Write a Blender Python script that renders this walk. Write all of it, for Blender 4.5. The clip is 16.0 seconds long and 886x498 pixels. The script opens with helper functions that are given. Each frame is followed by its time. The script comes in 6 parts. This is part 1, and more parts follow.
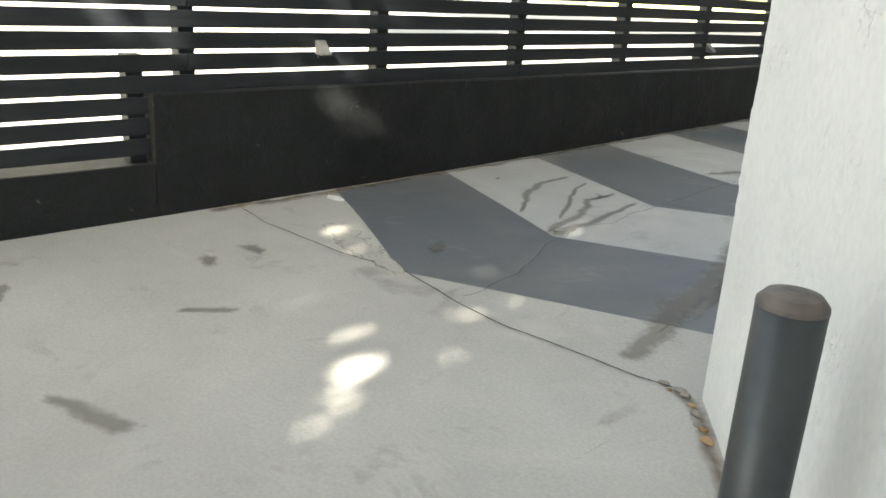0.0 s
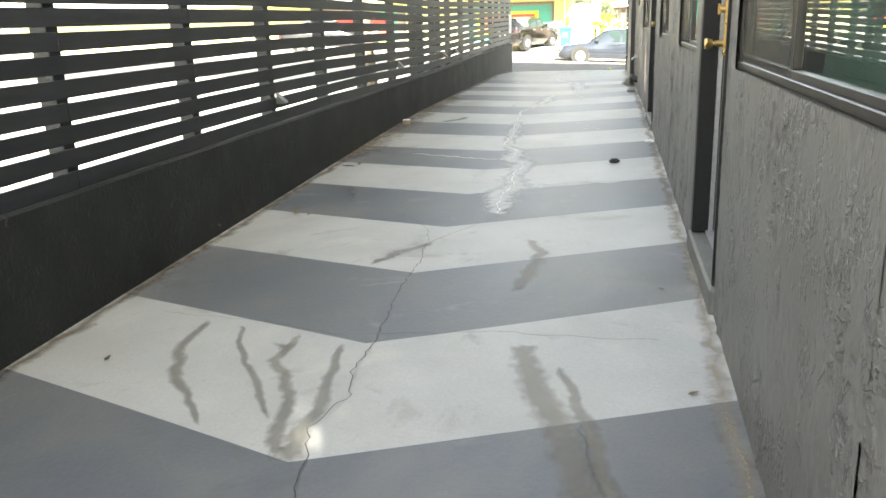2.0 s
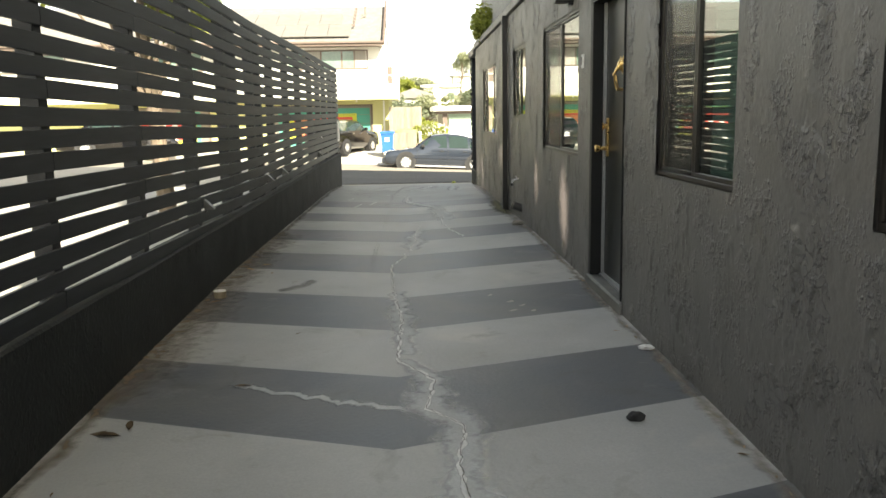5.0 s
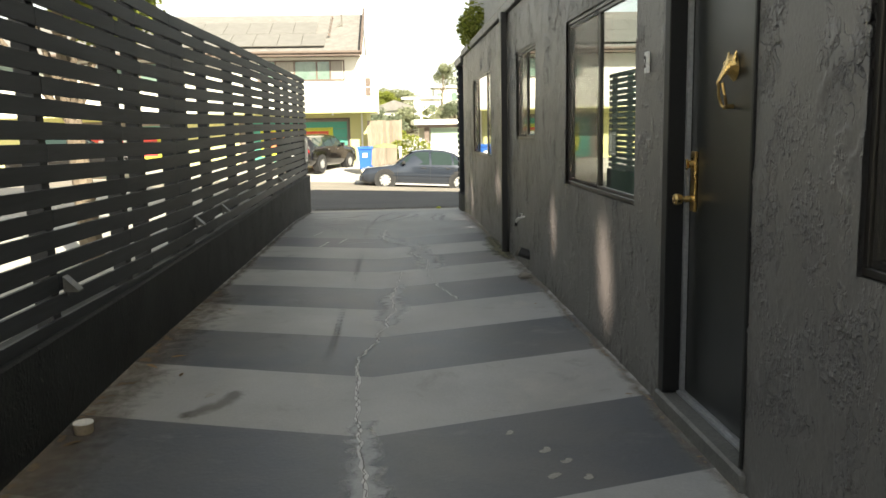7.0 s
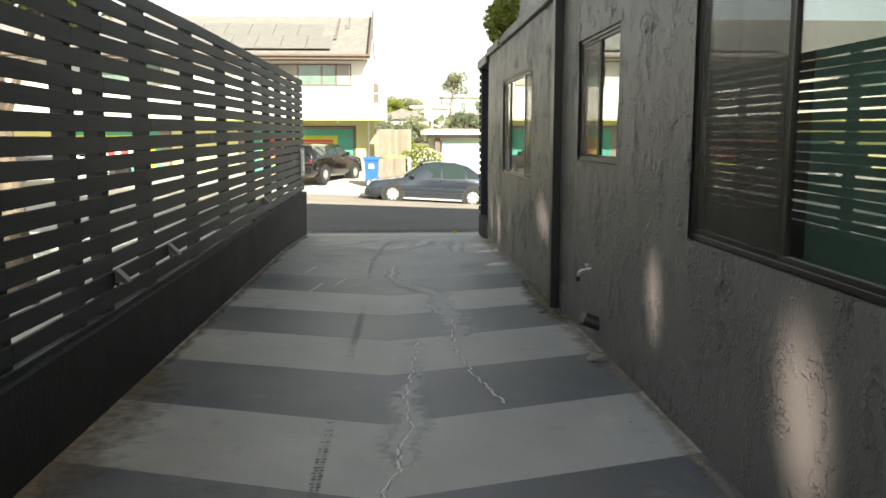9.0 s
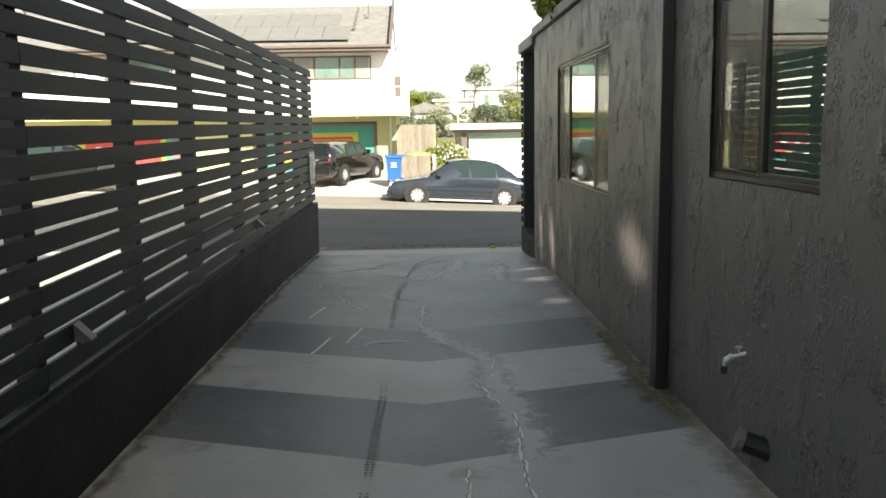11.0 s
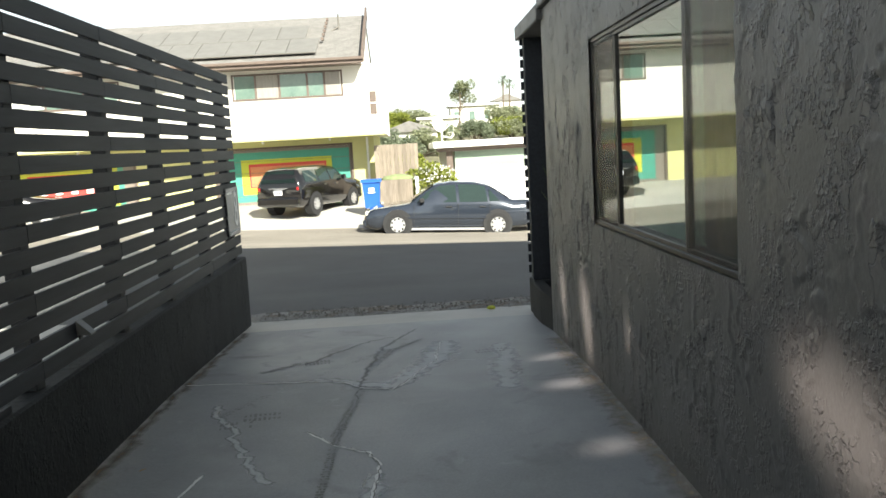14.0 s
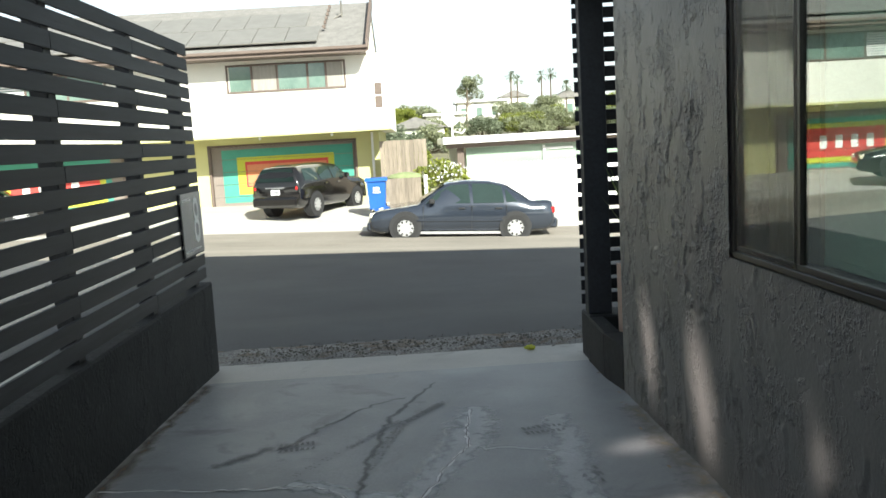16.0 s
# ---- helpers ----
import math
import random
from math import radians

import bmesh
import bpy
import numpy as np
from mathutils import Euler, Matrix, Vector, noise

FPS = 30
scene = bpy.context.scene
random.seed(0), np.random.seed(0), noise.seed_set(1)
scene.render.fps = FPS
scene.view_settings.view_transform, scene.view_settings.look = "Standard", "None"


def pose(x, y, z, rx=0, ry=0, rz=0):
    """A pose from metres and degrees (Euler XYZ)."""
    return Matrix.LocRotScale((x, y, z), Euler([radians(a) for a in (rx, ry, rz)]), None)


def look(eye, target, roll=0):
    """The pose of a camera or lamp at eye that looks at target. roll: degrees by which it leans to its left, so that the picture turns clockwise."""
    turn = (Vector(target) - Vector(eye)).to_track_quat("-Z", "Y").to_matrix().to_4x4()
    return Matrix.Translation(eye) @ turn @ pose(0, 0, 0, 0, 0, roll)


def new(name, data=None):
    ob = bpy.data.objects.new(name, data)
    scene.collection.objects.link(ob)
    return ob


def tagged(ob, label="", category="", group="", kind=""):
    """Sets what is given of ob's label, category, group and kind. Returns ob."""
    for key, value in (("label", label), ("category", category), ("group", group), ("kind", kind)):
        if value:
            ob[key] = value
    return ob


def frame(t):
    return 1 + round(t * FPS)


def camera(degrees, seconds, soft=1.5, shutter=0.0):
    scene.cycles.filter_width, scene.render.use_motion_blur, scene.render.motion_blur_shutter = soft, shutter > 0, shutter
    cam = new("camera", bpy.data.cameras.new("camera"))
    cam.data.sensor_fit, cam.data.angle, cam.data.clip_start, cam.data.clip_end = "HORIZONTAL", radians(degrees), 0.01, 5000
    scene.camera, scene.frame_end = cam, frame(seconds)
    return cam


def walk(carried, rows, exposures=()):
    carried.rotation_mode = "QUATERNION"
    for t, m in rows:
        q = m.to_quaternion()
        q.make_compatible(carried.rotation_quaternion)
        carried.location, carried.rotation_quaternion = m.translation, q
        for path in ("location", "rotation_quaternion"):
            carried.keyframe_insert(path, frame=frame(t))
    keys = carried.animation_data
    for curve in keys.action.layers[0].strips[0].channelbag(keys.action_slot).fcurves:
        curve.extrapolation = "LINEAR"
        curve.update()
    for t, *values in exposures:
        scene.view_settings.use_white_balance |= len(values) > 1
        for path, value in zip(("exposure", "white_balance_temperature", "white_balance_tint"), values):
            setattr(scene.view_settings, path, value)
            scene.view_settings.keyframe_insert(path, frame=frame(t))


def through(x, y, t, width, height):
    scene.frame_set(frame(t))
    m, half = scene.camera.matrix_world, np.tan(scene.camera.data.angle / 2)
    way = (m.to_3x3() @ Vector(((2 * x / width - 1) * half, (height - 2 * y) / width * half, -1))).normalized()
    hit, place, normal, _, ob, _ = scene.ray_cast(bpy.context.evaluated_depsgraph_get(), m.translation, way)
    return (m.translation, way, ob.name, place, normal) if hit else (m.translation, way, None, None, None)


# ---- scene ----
cam = camera(56.8, 16.0, soft=1.6)
PATH = [
    (0, (1.181, 0.214, 1.225), (-0.203, 1.517, 0.605), 3.6),
    (0.5, (0.622, 0.318, 1.206), (-0.474, 1.864, 0.567), 3.2),
    (1, (0.272, 0.543, 1.272), (-0.606, 2.232, 0.66), 1.0),
    (1.5, (-0.19, 0.803, 1.301), (-0.716, 2.657, 0.764), -1.1),
    (2, (-0.461, 1.269, 1.34), (-0.846, 3.156, 0.799), -1.8),
    (2.5, (-0.654, 1.793, 1.377), (-0.915, 3.708, 0.862), -0.4),
    (3, (-0.78, 2.325, 1.395), (-0.939, 4.268, 0.953), -0.0),
    (3.5, (-0.896, 2.96, 1.411), (-1.034, 4.914, 1.004), -0.3),
    (4, (-1.051, 3.543, 1.44), (-1.003, 5.513, 1.095), -0.4),
    (4.2, (-1.131, 3.799, 1.436), (-1.068, 5.768, 1.092), -0.6),
    (6.3, (-1.427, 6.276, 1.576), (-1.351, 8.255, 1.297), -1.7),
    (6.5, (-1.373, 6.499, 1.559), (-1.29, 8.478, 1.281), -1.8),
    (7, (-1.303, 7.091, 1.573), (-1.188, 9.065, 1.276), -1.1),
    (7.5, (-1.286, 7.66, 1.595), (-1.165, 9.634, 1.299), -0.9),
    (8, (-1.287, 8.252, 1.632), (-1.165, 10.227, 1.336), -0.8),
    (8.5, (-1.351, 8.848, 1.621), (-1.213, 10.822, 1.336), -0.9),
    (8.7, (-1.36, 9.088, 1.604), (-1.244, 11.065, 1.33), -0.2),
    (10.8, (-1.451, 11.441, 1.674), (-1.412, 13.42, 1.385), -1.0),
    (11, (-1.435, 11.661, 1.681), (-1.389, 13.639, 1.391), -1.0),
    (11.5, (-1.333, 12.26, 1.699), (-1.21, 14.241, 1.454), -2.8),
    (12, (-1.285, 12.85, 1.673), (-1.162, 14.831, 1.428), -2.8),
    (12.5, (-1.205, 13.394, 1.666), (-1.084, 15.376, 1.431), -2.7),
    (13, (-1.204, 13.952, 1.653), (-1.088, 15.936, 1.421), -2.6),
    (13.5, (-1.196, 14.48, 1.657), (-1.082, 16.463, 1.422), -2.7),
    (14, (-1.191, 15.019, 1.68), (-1.123, 17.002, 1.433), -3.3),
    (14.5, (-1.213, 15.544, 1.682), (-1.154, 17.527, 1.429), -3.5),
    (15, (-1.154, 16.065, 1.682), (-1.107, 18.048, 1.425), -3.5),
    (15.5, (-1.227, 16.546, 1.649), (-1.175, 18.529, 1.4), -3.5),
    (16, (-1.268, 17.049, 1.649), (-1.214, 19.032, 1.396), -3.3),
]
walk(cam, [(t, look(eye, target, roll)) for t, eye, target, roll in PATH],
     exposures=[(0, 2.95, 7050, 5), (0.5, 3.45, 7000, 5), (1.5, 3.45, 6950, 5), (2.5, 3.28, 7350, 6), (4.0, 2.5, 7450, 5), (6.5, 1.68, 7400, 5), (8.5, 1.68, 7200, 5), (11, 1.45, 6900, 5), (12, 1.5, 6850, 5), (13, 1.36, 6750, 5), (13.5, 1.25, 6700, 5), (14, 1.4, 6600, 4), (15, 1.1, 6600, 3), (15.5, 1.14, 6500, 3), (16, 1.3, 6300, 2)])

# ---- sky and sun ----
SUN_WAY = Vector((0.65, -1.3, 1.0)).normalized()          # towards the sun
world = bpy.data.worlds.new("sky")
scene.world = world
world.use_nodes = True
wn = world.node_tree.nodes
sky = wn.new("ShaderNodeTexSky")
sky.sky_type = "NISHITA"
sky.sun_disc = False
sky.sun_elevation = math.asin(SUN_WAY.z)
sky.sun_rotation = math.atan2(SUN_WAY.x, SUN_WAY.y)
sky.air_density, sky.dust_density, sky.ozone_density = 1.0, 1.0, 1.0
haze = wn.new("ShaderNodeHueSaturation")                  # a milky, hazy sky
haze.inputs["Saturation"].default_value = 0.4
haze.inputs["Value"].default_value = 0.58
world.node_tree.links.new(sky.outputs[0], haze.inputs["Color"])
world.node_tree.links.new(haze.outputs[0], wn["Background"].inputs[0])
wn["Background"].inputs[1].default_value = 0.15
sun = new("sun", bpy.data.lights.new("sun", "SUN"))
sun.data.energy, sun.data.angle, sun.data.color = 5.0, radians(0.5), (1.0, 0.95, 0.87)
sun.matrix_world = look(SUN_WAY * 30, (0, 0, 0))


# ---- small mesh tools ----
def link_bm(name, bm, material, parent=None, label="", smooth=False):
    me = bpy.data.meshes.new(name)
    bmesh.ops.recalc_face_normals(bm, faces=bm.faces)
    bm.to_mesh(me)
    bm.free()
    for m in (material if isinstance(material, (list, tuple)) else [material]):
        me.materials.append(m)
    if smooth:
        me.shade_smooth()
    ob = new(name, me)
    if parent:
        ob.parent = parent
    if label:
        ob["label"] = label
    return ob


def part(name, bm, material, parent, label="", smooth=False):
    """One mesh under a thing or a part."""
    return link_bm(name, bm, material, parent, label, smooth)


def thing(name, label, category, group="", at=(0, 0, 0), kind=""):
    """An empty at the base of a thing."""
    ob = new(name)
    ob.location = at
    ob.empty_display_size = 0.1
    return tagged(ob, label, category, group, kind)


def box(bm, x0, x1, y0, y1, z0, z1, bevel=0.0, m=None):
    """Adds a box, bevelled by that many metres."""
    tmp = bmesh.new()
    bmesh.ops.create_cube(tmp, size=1)
    for v in tmp.verts:
        v.co = Vector((x0 + (v.co.x + 0.5) * (x1 - x0), y0 + (v.co.y + 0.5) * (y1 - y0), z0 + (v.co.z + 0.5) * (z1 - z0)))
    if bevel:
        bmesh.ops.bevel(tmp, geom=tmp.edges[:], offset=bevel, segments=1, affect="EDGES")
    if m:
        bmesh.ops.transform(tmp, matrix=m, verts=tmp.verts)
    me = bpy.data.meshes.new("tmp")
    tmp.to_mesh(me)
    tmp.free()
    bm.from_mesh(me)
    bpy.data.meshes.remove(me)
    return bm


def boxes(*rows, bevel=0.0):
    bm = bmesh.new()
    for row in rows:
        box(bm, *row, bevel=bevel)
    return bm


def tube(bm, a, b, r0, r1=None, sides=12, cap=True):
    """Adds a tapered round bar from a to b."""
    a, b = Vector(a), Vector(b)
    m = Matrix.Translation((a + b) / 2) @ (b - a).to_track_quat("Z", "Y").to_matrix().to_4x4()
    bmesh.ops.create_cone(bm, cap_ends=cap, segments=sides, radius1=r0, radius2=r0 if r1 is None else r1, depth=(b - a).length, matrix=m)
    return bm


def prism(bm, pts, axis, a, b):
    """Adds the outline pts drawn out along an axis from a to b. pts are the other two coordinates in order."""
    def co(p, d):
        return {"x": (d, p[0], p[1]), "y": (p[0], d, p[1]), "z": (p[0], p[1], d)}[axis]
    lo = [bm.verts.new(co(p, a)) for p in pts]
    hi = [bm.verts.new(co(p, b)) for p in pts]
    n = len(pts)
    bm.faces.new(lo[::-1])
    bm.faces.new(hi)
    for i in range(n):
        bm.faces.new((lo[i], lo[(i + 1) % n], hi[(i + 1) % n], hi[i]))
    return bm


def sheet(name, xs, ys, height, material, pick=None):
    """A ground sheet over a grid, z = height(x, y)."""
    bm = bmesh.new()
    rows = [[bm.verts.new((x, y, height(x, y))) for x in xs] for y in ys]
    for j in range(len(ys) - 1):
        for i in range(len(xs) - 1):
            f = bm.faces.new((rows[j][i], rows[j][i + 1], rows[j + 1][i + 1], rows[j + 1][i]))
            if pick:
                f.material_index = pick((xs[i] + xs[i + 1]) / 2, (ys[j] + ys[j + 1]) / 2)
    ob = link_bm(name, bm, material)
    ob["kind"] = "structure"
    return ob


# ---- materials ----
def material(name, base, rough=0.6, metal=0.0, second=None, size=3.0, amount=0.5, grain=60.0, grain_amount=0.15,
             bump=0.0, bump_size=60.0, stretch=(1, 1, 1), spec=0.5, island=0.0, coords="Object", extra=None):
    """A procedural surface: two scales of colour variation, gloss variation and fine relief."""
    m = bpy.data.materials.new(name)
    m.use_nodes = True
    n, l = m.node_tree.nodes, m.node_tree.links
    b = n["Principled BSDF"]
    b.inputs["Roughness"].default_value = rough
    b.inputs["Metallic"].default_value = metal
    b.inputs["Specular IOR Level"].default_value = spec
    tc = n.new("ShaderNodeTexCoord")
    mp = n.new("ShaderNodeMapping")
    mp.inputs["Scale"].default_value = stretch
    l.new(tc.outputs[coords], mp.inputs[0])
    big = n.new("ShaderNodeTexNoise")
    big.inputs["Scale"].default_value = size
    big.inputs["Detail"].default_value = 6
    big.inputs["Roughness"].default_value = 0.6
    l.new(mp.outputs[0], big.inputs["Vector"])
    small = n.new("ShaderNodeTexNoise")
    small.inputs["Scale"].default_value = grain
    small.inputs["Detail"].default_value = 3
    l.new(mp.outputs[0], small.inputs["Vector"])
    ramp = n.new("ShaderNodeMapRange")
    ramp.inputs[1].default_value, ramp.inputs[2].default_value = 0.35, 0.68
    l.new(big.outputs[0], ramp.inputs[0])
    mix = n.new("ShaderNodeMix")
    mix.data_type = "RGBA"
    second = second or tuple(c * (1 - amount * 0.5) for c in base)
    mix.inputs["A"].default_value = (*base, 1)
    mix.inputs["B"].default_value = (*second, 1)
    l.new(ramp.outputs[0], mix.inputs["Factor"])
    g = n.new("ShaderNodeMapRange")
    g.inputs[1].default_value, g.inputs[2].default_value = 0.3, 0.7
    g.inputs[3].default_value, g.inputs[4].default_value = 1 - grain_amount, 1 + grain_amount
    l.new(small.outputs[0], g.inputs[0])
    mul = n.new("ShaderNodeVectorMath")
    mul.operation = "SCALE"
    l.new(mix.outputs["Result"], mul.inputs[0])
    l.new(g.outputs[0], mul.inputs["Scale"])
    out = mul.outputs[0]
    if island:
        info = n.new("ShaderNodeObjectInfo")
        mr = n.new("ShaderNodeMapRange")
        mr.inputs[3].default_value, mr.inputs[4].default_value = 1 - island, 1 + island
        l.new(info.outputs["Random"], mr.inputs[0])
        mul2 = n.new("ShaderNodeVectorMath")
        mul2.operation = "SCALE"
        l.new(out, mul2.inputs[0])
        l.new(mr.outputs[0], mul2.inputs["Scale"])
        out = mul2.outputs[0]
    if extra:
        out = extra(m, n, l, mp, out)
    l.new(out, b.inputs["Base Color"])
    if rough > 0.05:
        rr = n.new("ShaderNodeMapRange")
        rr.inputs[3].default_value, rr.inputs[4].default_value = rough * 0.85, min(1, rough * 1.15)
        l.new(big.outputs[0], rr.inputs[0])
        l.new(rr.outputs[0], b.inputs["Roughness"])
    if bump:
        bn = n.new("ShaderNodeTexNoise")
        bn.inputs["Scale"].default_value = bump_size
        bn.inputs["Detail"].default_value = 4
        l.new(mp.outputs[0], bn.inputs["Vector"])
        bp = n.new("ShaderNodeBump")
        bp.inputs["Strength"].default_value = 1.0
        bp.inputs["Distance"].default_value = bump
        l.new(bn.outputs[0], bp.inputs["Height"])
        l.new(bp.outputs[0], b.inputs["Normal"])
    return m


def blotch(color, size, low, high, stretch=(1, 1, 1), strength=1.0):
    """Extra layer: stains of another colour where a noise passes a threshold."""
    def add(m, n, l, mp, out):
        mp2 = n.new("ShaderNodeMapping")
        mp2.inputs["Scale"].default_value = stretch
        mp2.inputs["Location"].default_value = (7.3, 2.1, 4.4)
        l.new(mp.outputs[0], mp2.inputs[0])
        t = n.new("ShaderNodeTexNoise")
        t.inputs["Scale"].default_value = size
        t.inputs["Detail"].default_value = 8
        t.inputs["Roughness"].default_value = 0.62
        t.inputs["Distortion"].default_value = 0.6
        l.new(mp2.outputs[0], t.inputs["Vector"])
        r = n.new("ShaderNodeMapRange")
        r.inputs[1].default_value, r.inputs[2].default_value = low, high
        r.inputs[3].default_value, r.inputs[4].default_value = 0, strength
        l.new(t.outputs[0], r.inputs[0])
        mx = n.new("ShaderNodeMix")
        mx.data_type = "RGBA"
        mx.inputs["B"].default_value = (*color, 1)
        l.new(out, mx.inputs["A"])
        l.new(r.outputs[0], mx.inputs["Factor"])
        return mx.outputs["Result"]
    return add


def layers(*fns):
    def add(m, n, l, mp, out):
        for f in fns:
            out = f(m, n, l, mp, out)
        return out
    return add


wear = layers(blotch((0.30, 0.29, 0.27), 0.8, 0.50, 0.75, strength=0.5), blotch((0.24, 0.225, 0.19), 5.0, 0.62, 0.74, strength=0.5), blotch((0.52, 0.50, 0.45), 1.3, 0.60, 0.72, strength=0.45), blotch((0.16, 0.15, 0.13), 2.1, 0.60, 0.70, strength=0.5))
LIGHT = material("light_painted_concrete", (0.40, 0.405, 0.40), 0.55, size=1.5, amount=0.3, grain=90, grain_amount=0.06, bump=0.002, bump_size=40, extra=wear)
DARK = material("dark_painted_concrete", (0.093, 0.104, 0.124), 0.5, size=1.3, second=(0.135, 0.137, 0.139), grain=90, grain_amount=0.07, bump=0.002, bump_size=40,
                extra=layers(blotch((0.19, 0.185, 0.175), 0.8, 0.48, 0.72, strength=0.6), blotch((0.26, 0.26, 0.25), 3.2, 0.60, 0.72, strength=0.4), blotch((0.09, 0.09, 0.09), 2.4, 0.6, 0.7, strength=0.5)))
BARE = material("grey_concrete", (0.27, 0.28, 0.285), 0.55, size=1.2, amount=0.4, grain=80, grain_amount=0.08, bump=0.002, bump_size=40,
                extra=layers(blotch((0.36, 0.37, 0.37), 0.9, 0.5, 0.7, strength=0.6), blotch((0.20, 0.205, 0.21), 0.6, 0.5, 0.68, strength=0.6), blotch((0.34, 0.35, 0.35), 6, 0.62, 0.7, strength=0.4), blotch((0.13, 0.13, 0.13), 1.9, 0.6, 0.7, strength=0.6)))
PALE = material("pale_concrete", (0.42, 0.41, 0.38), 0.7, size=1.1, amount=0.35, grain=90, grain_amount=0.08, bump=0.002, bump_size=50, extra=wear)
def add_trowel_relief(m, depth):
    """Crisp torn ridges in patches, over the fine grain, as relief in a material."""
    n, l = m.node_tree.nodes, m.node_tree.links
    tc = n.new("ShaderNodeTexCoord")
    mp = n.new("ShaderNodeMapping")
    mp.inputs["Scale"].default_value = (1, 1, 0.85)
    l.new(tc.outputs["Object"], mp.inputs[0])

    def field(size, detail, distortion=0.0):
        t = n.new("ShaderNodeTexNoise")
        t.inputs["Scale"].default_value, t.inputs["Detail"].default_value, t.inputs["Distortion"].default_value = size, detail, distortion
        l.new(mp.outputs[0], t.inputs["Vector"])
        return t.outputs[0]

    def ranged(v, a, b, c=0.0, d=1.0):
        r = n.new("ShaderNodeMapRange")
        for i, x in enumerate((a, b, c, d)):
            r.inputs[i + 1].default_value = x
        l.new(v, r.inputs[0])
        return r.outputs[0]

    def op(kind, a, b):
        o = n.new("ShaderNodeMath")
        o.operation = kind
        for i, v in enumerate((a, b)):
            if isinstance(v, float):
                o.inputs[i].default_value = v
            else:
                l.new(v, o.inputs[i])
        return o.outputs[0]
    line = ranged(op("ABSOLUTE", op("SUBTRACT", field(15, 5, 0.3), 0.5), 0.0), 0.0, 0.024, 1.0, 0.0)
    pads = ranged(field(10, 5, 0.3), 0.50, 0.53)
    mask = ranged(field(4.5, 4), 0.51, 0.63, 0.0, 1.0)
    crumbs = op("MULTIPLY", ranged(field(55, 2), 0.5, 0.7), ranged(field(5, 3), 0.5, 0.62))
    h = op("ADD", op("MULTIPLY", op("SUBTRACT", op("MULTIPLY", pads, 0.45), op("MULTIPLY", line, 0.6)), mask), op("MULTIPLY", crumbs, 0.5))
    bp = n.new("ShaderNodeBump")
    bp.inputs["Distance"].default_value = depth
    l.new(h, bp.inputs["Height"])
    old = n["Principled BSDF"].inputs["Normal"].links
    if old:
        l.new(old[0].from_socket, bp.inputs["Normal"])
    l.new(bp.outputs[0], n["Principled BSDF"].inputs["Normal"])
    return m


STUCCO = add_trowel_relief(material("dark_grey_stucco", (0.150, 0.145, 0.138), 0.5, size=2.0, amount=0.3, grain=70, grain_amount=0.08, bump=0.0018, bump_size=60, stretch=(1, 1, 0.8)), 0.024)
WHITE_STUCCO = add_trowel_relief(material("white_stucco", (0.62, 0.63, 0.63), 0.8, size=2.0, amount=0.15, grain=50, grain_amount=0.04, bump=0.002, bump_size=45, stretch=(1, 1, 0.8)), 0.005)
LOWWALL = add_trowel_relief(material("black_painted_wall", (0.017, 0.019, 0.0205), 0.75, spec=0.25, size=2.0, amount=0.4, grain=60, grain_amount=0.15, bump=0.004, bump_size=35,
                   extra=blotch((0.16, 0.15, 0.14), 9.0, 0.67, 0.75, strength=0.6)), 0.006)
SLAT = material("dark_stained_fence_board", (0.021, 0.024, 0.030), 0.6, spec=0.3, size=3.0, amount=0.4, grain=40, grain_amount=0.2, bump=0.0015, bump_size=60, stretch=(1, 0.08, 1), island=0.18)
POSTM = material("fence_post_timber", (0.16, 0.15, 0.13), 0.8, size=5, amount=0.5, stretch=(1, 1, 0.1))
FRAME = material("bronze_aluminium", (0.030, 0.027, 0.024), 0.4, metal=0.3, size=6, amount=0.2, grain_amount=0.05)
DOORM = material("black_door_paint", (0.013, 0.015, 0.014), 0.36, size=2, amount=0.25, grain=200, grain_amount=0.05)
BRASS = material("brass", (0.72, 0.50, 0.20), 0.28, metal=1.0, size=12, amount=0.2, grain_amount=0.05)
SILVER = material("silver_weatherstrip", (0.42, 0.43, 0.44), 0.4, metal=0.6, size=9, amount=0.2)
BLACKM = material("black_metal", (0.02, 0.02, 0.021), 0.42, metal=0.2, size=6, amount=0.2)
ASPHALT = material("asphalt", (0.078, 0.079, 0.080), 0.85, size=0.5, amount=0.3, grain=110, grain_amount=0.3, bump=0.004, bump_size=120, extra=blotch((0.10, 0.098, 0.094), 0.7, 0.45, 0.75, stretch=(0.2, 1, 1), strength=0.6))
# paler tan copy of the asphalt: the strip's sunlight is put into its colour
SUNLIT_ASPHALT = material("sunlit_tone_asphalt", (0.23, 0.205, 0.17), 0.9, size=0.5, amount=0.4, grain=90, grain_amount=0.3, bump=0.005, bump_size=110, extra=blotch((0.33, 0.30, 0.25), 0.7, 0.45, 0.7, stretch=(0.15, 1, 1), strength=0.7))
ROUGH_ASPHALT = material("old_asphalt_edge", (0.23, 0.225, 0.21), 0.9, size=2.5, amount=0.6, grain=60, grain_amount=0.7, bump=0.02, bump_size=55, extra=layers(blotch((0.13, 0.09, 0.055), 3.0, 0.5, 0.62, strength=0.8), blotch((0.05, 0.05, 0.05), 30, 0.6, 0.68, strength=0.8)))
LOT = material("sunlit_concrete", (0.46, 0.44, 0.40), 0.8, size=0.6, amount=0.35, grain=60, grain_amount=0.08, bump=0.002)
CREAM = material("cream_stucco", (0.76, 0.74, 0.66), 0.85, size=1.0, amount=0.08, grain=30, grain_amount=0.03, bump=0.003, bump_size=50)
YELLOW = material("yellow_soffit_paint", (0.56, 0.54, 0.26), 0.8, size=1.0, amount=0.12, grain_amount=0.04)
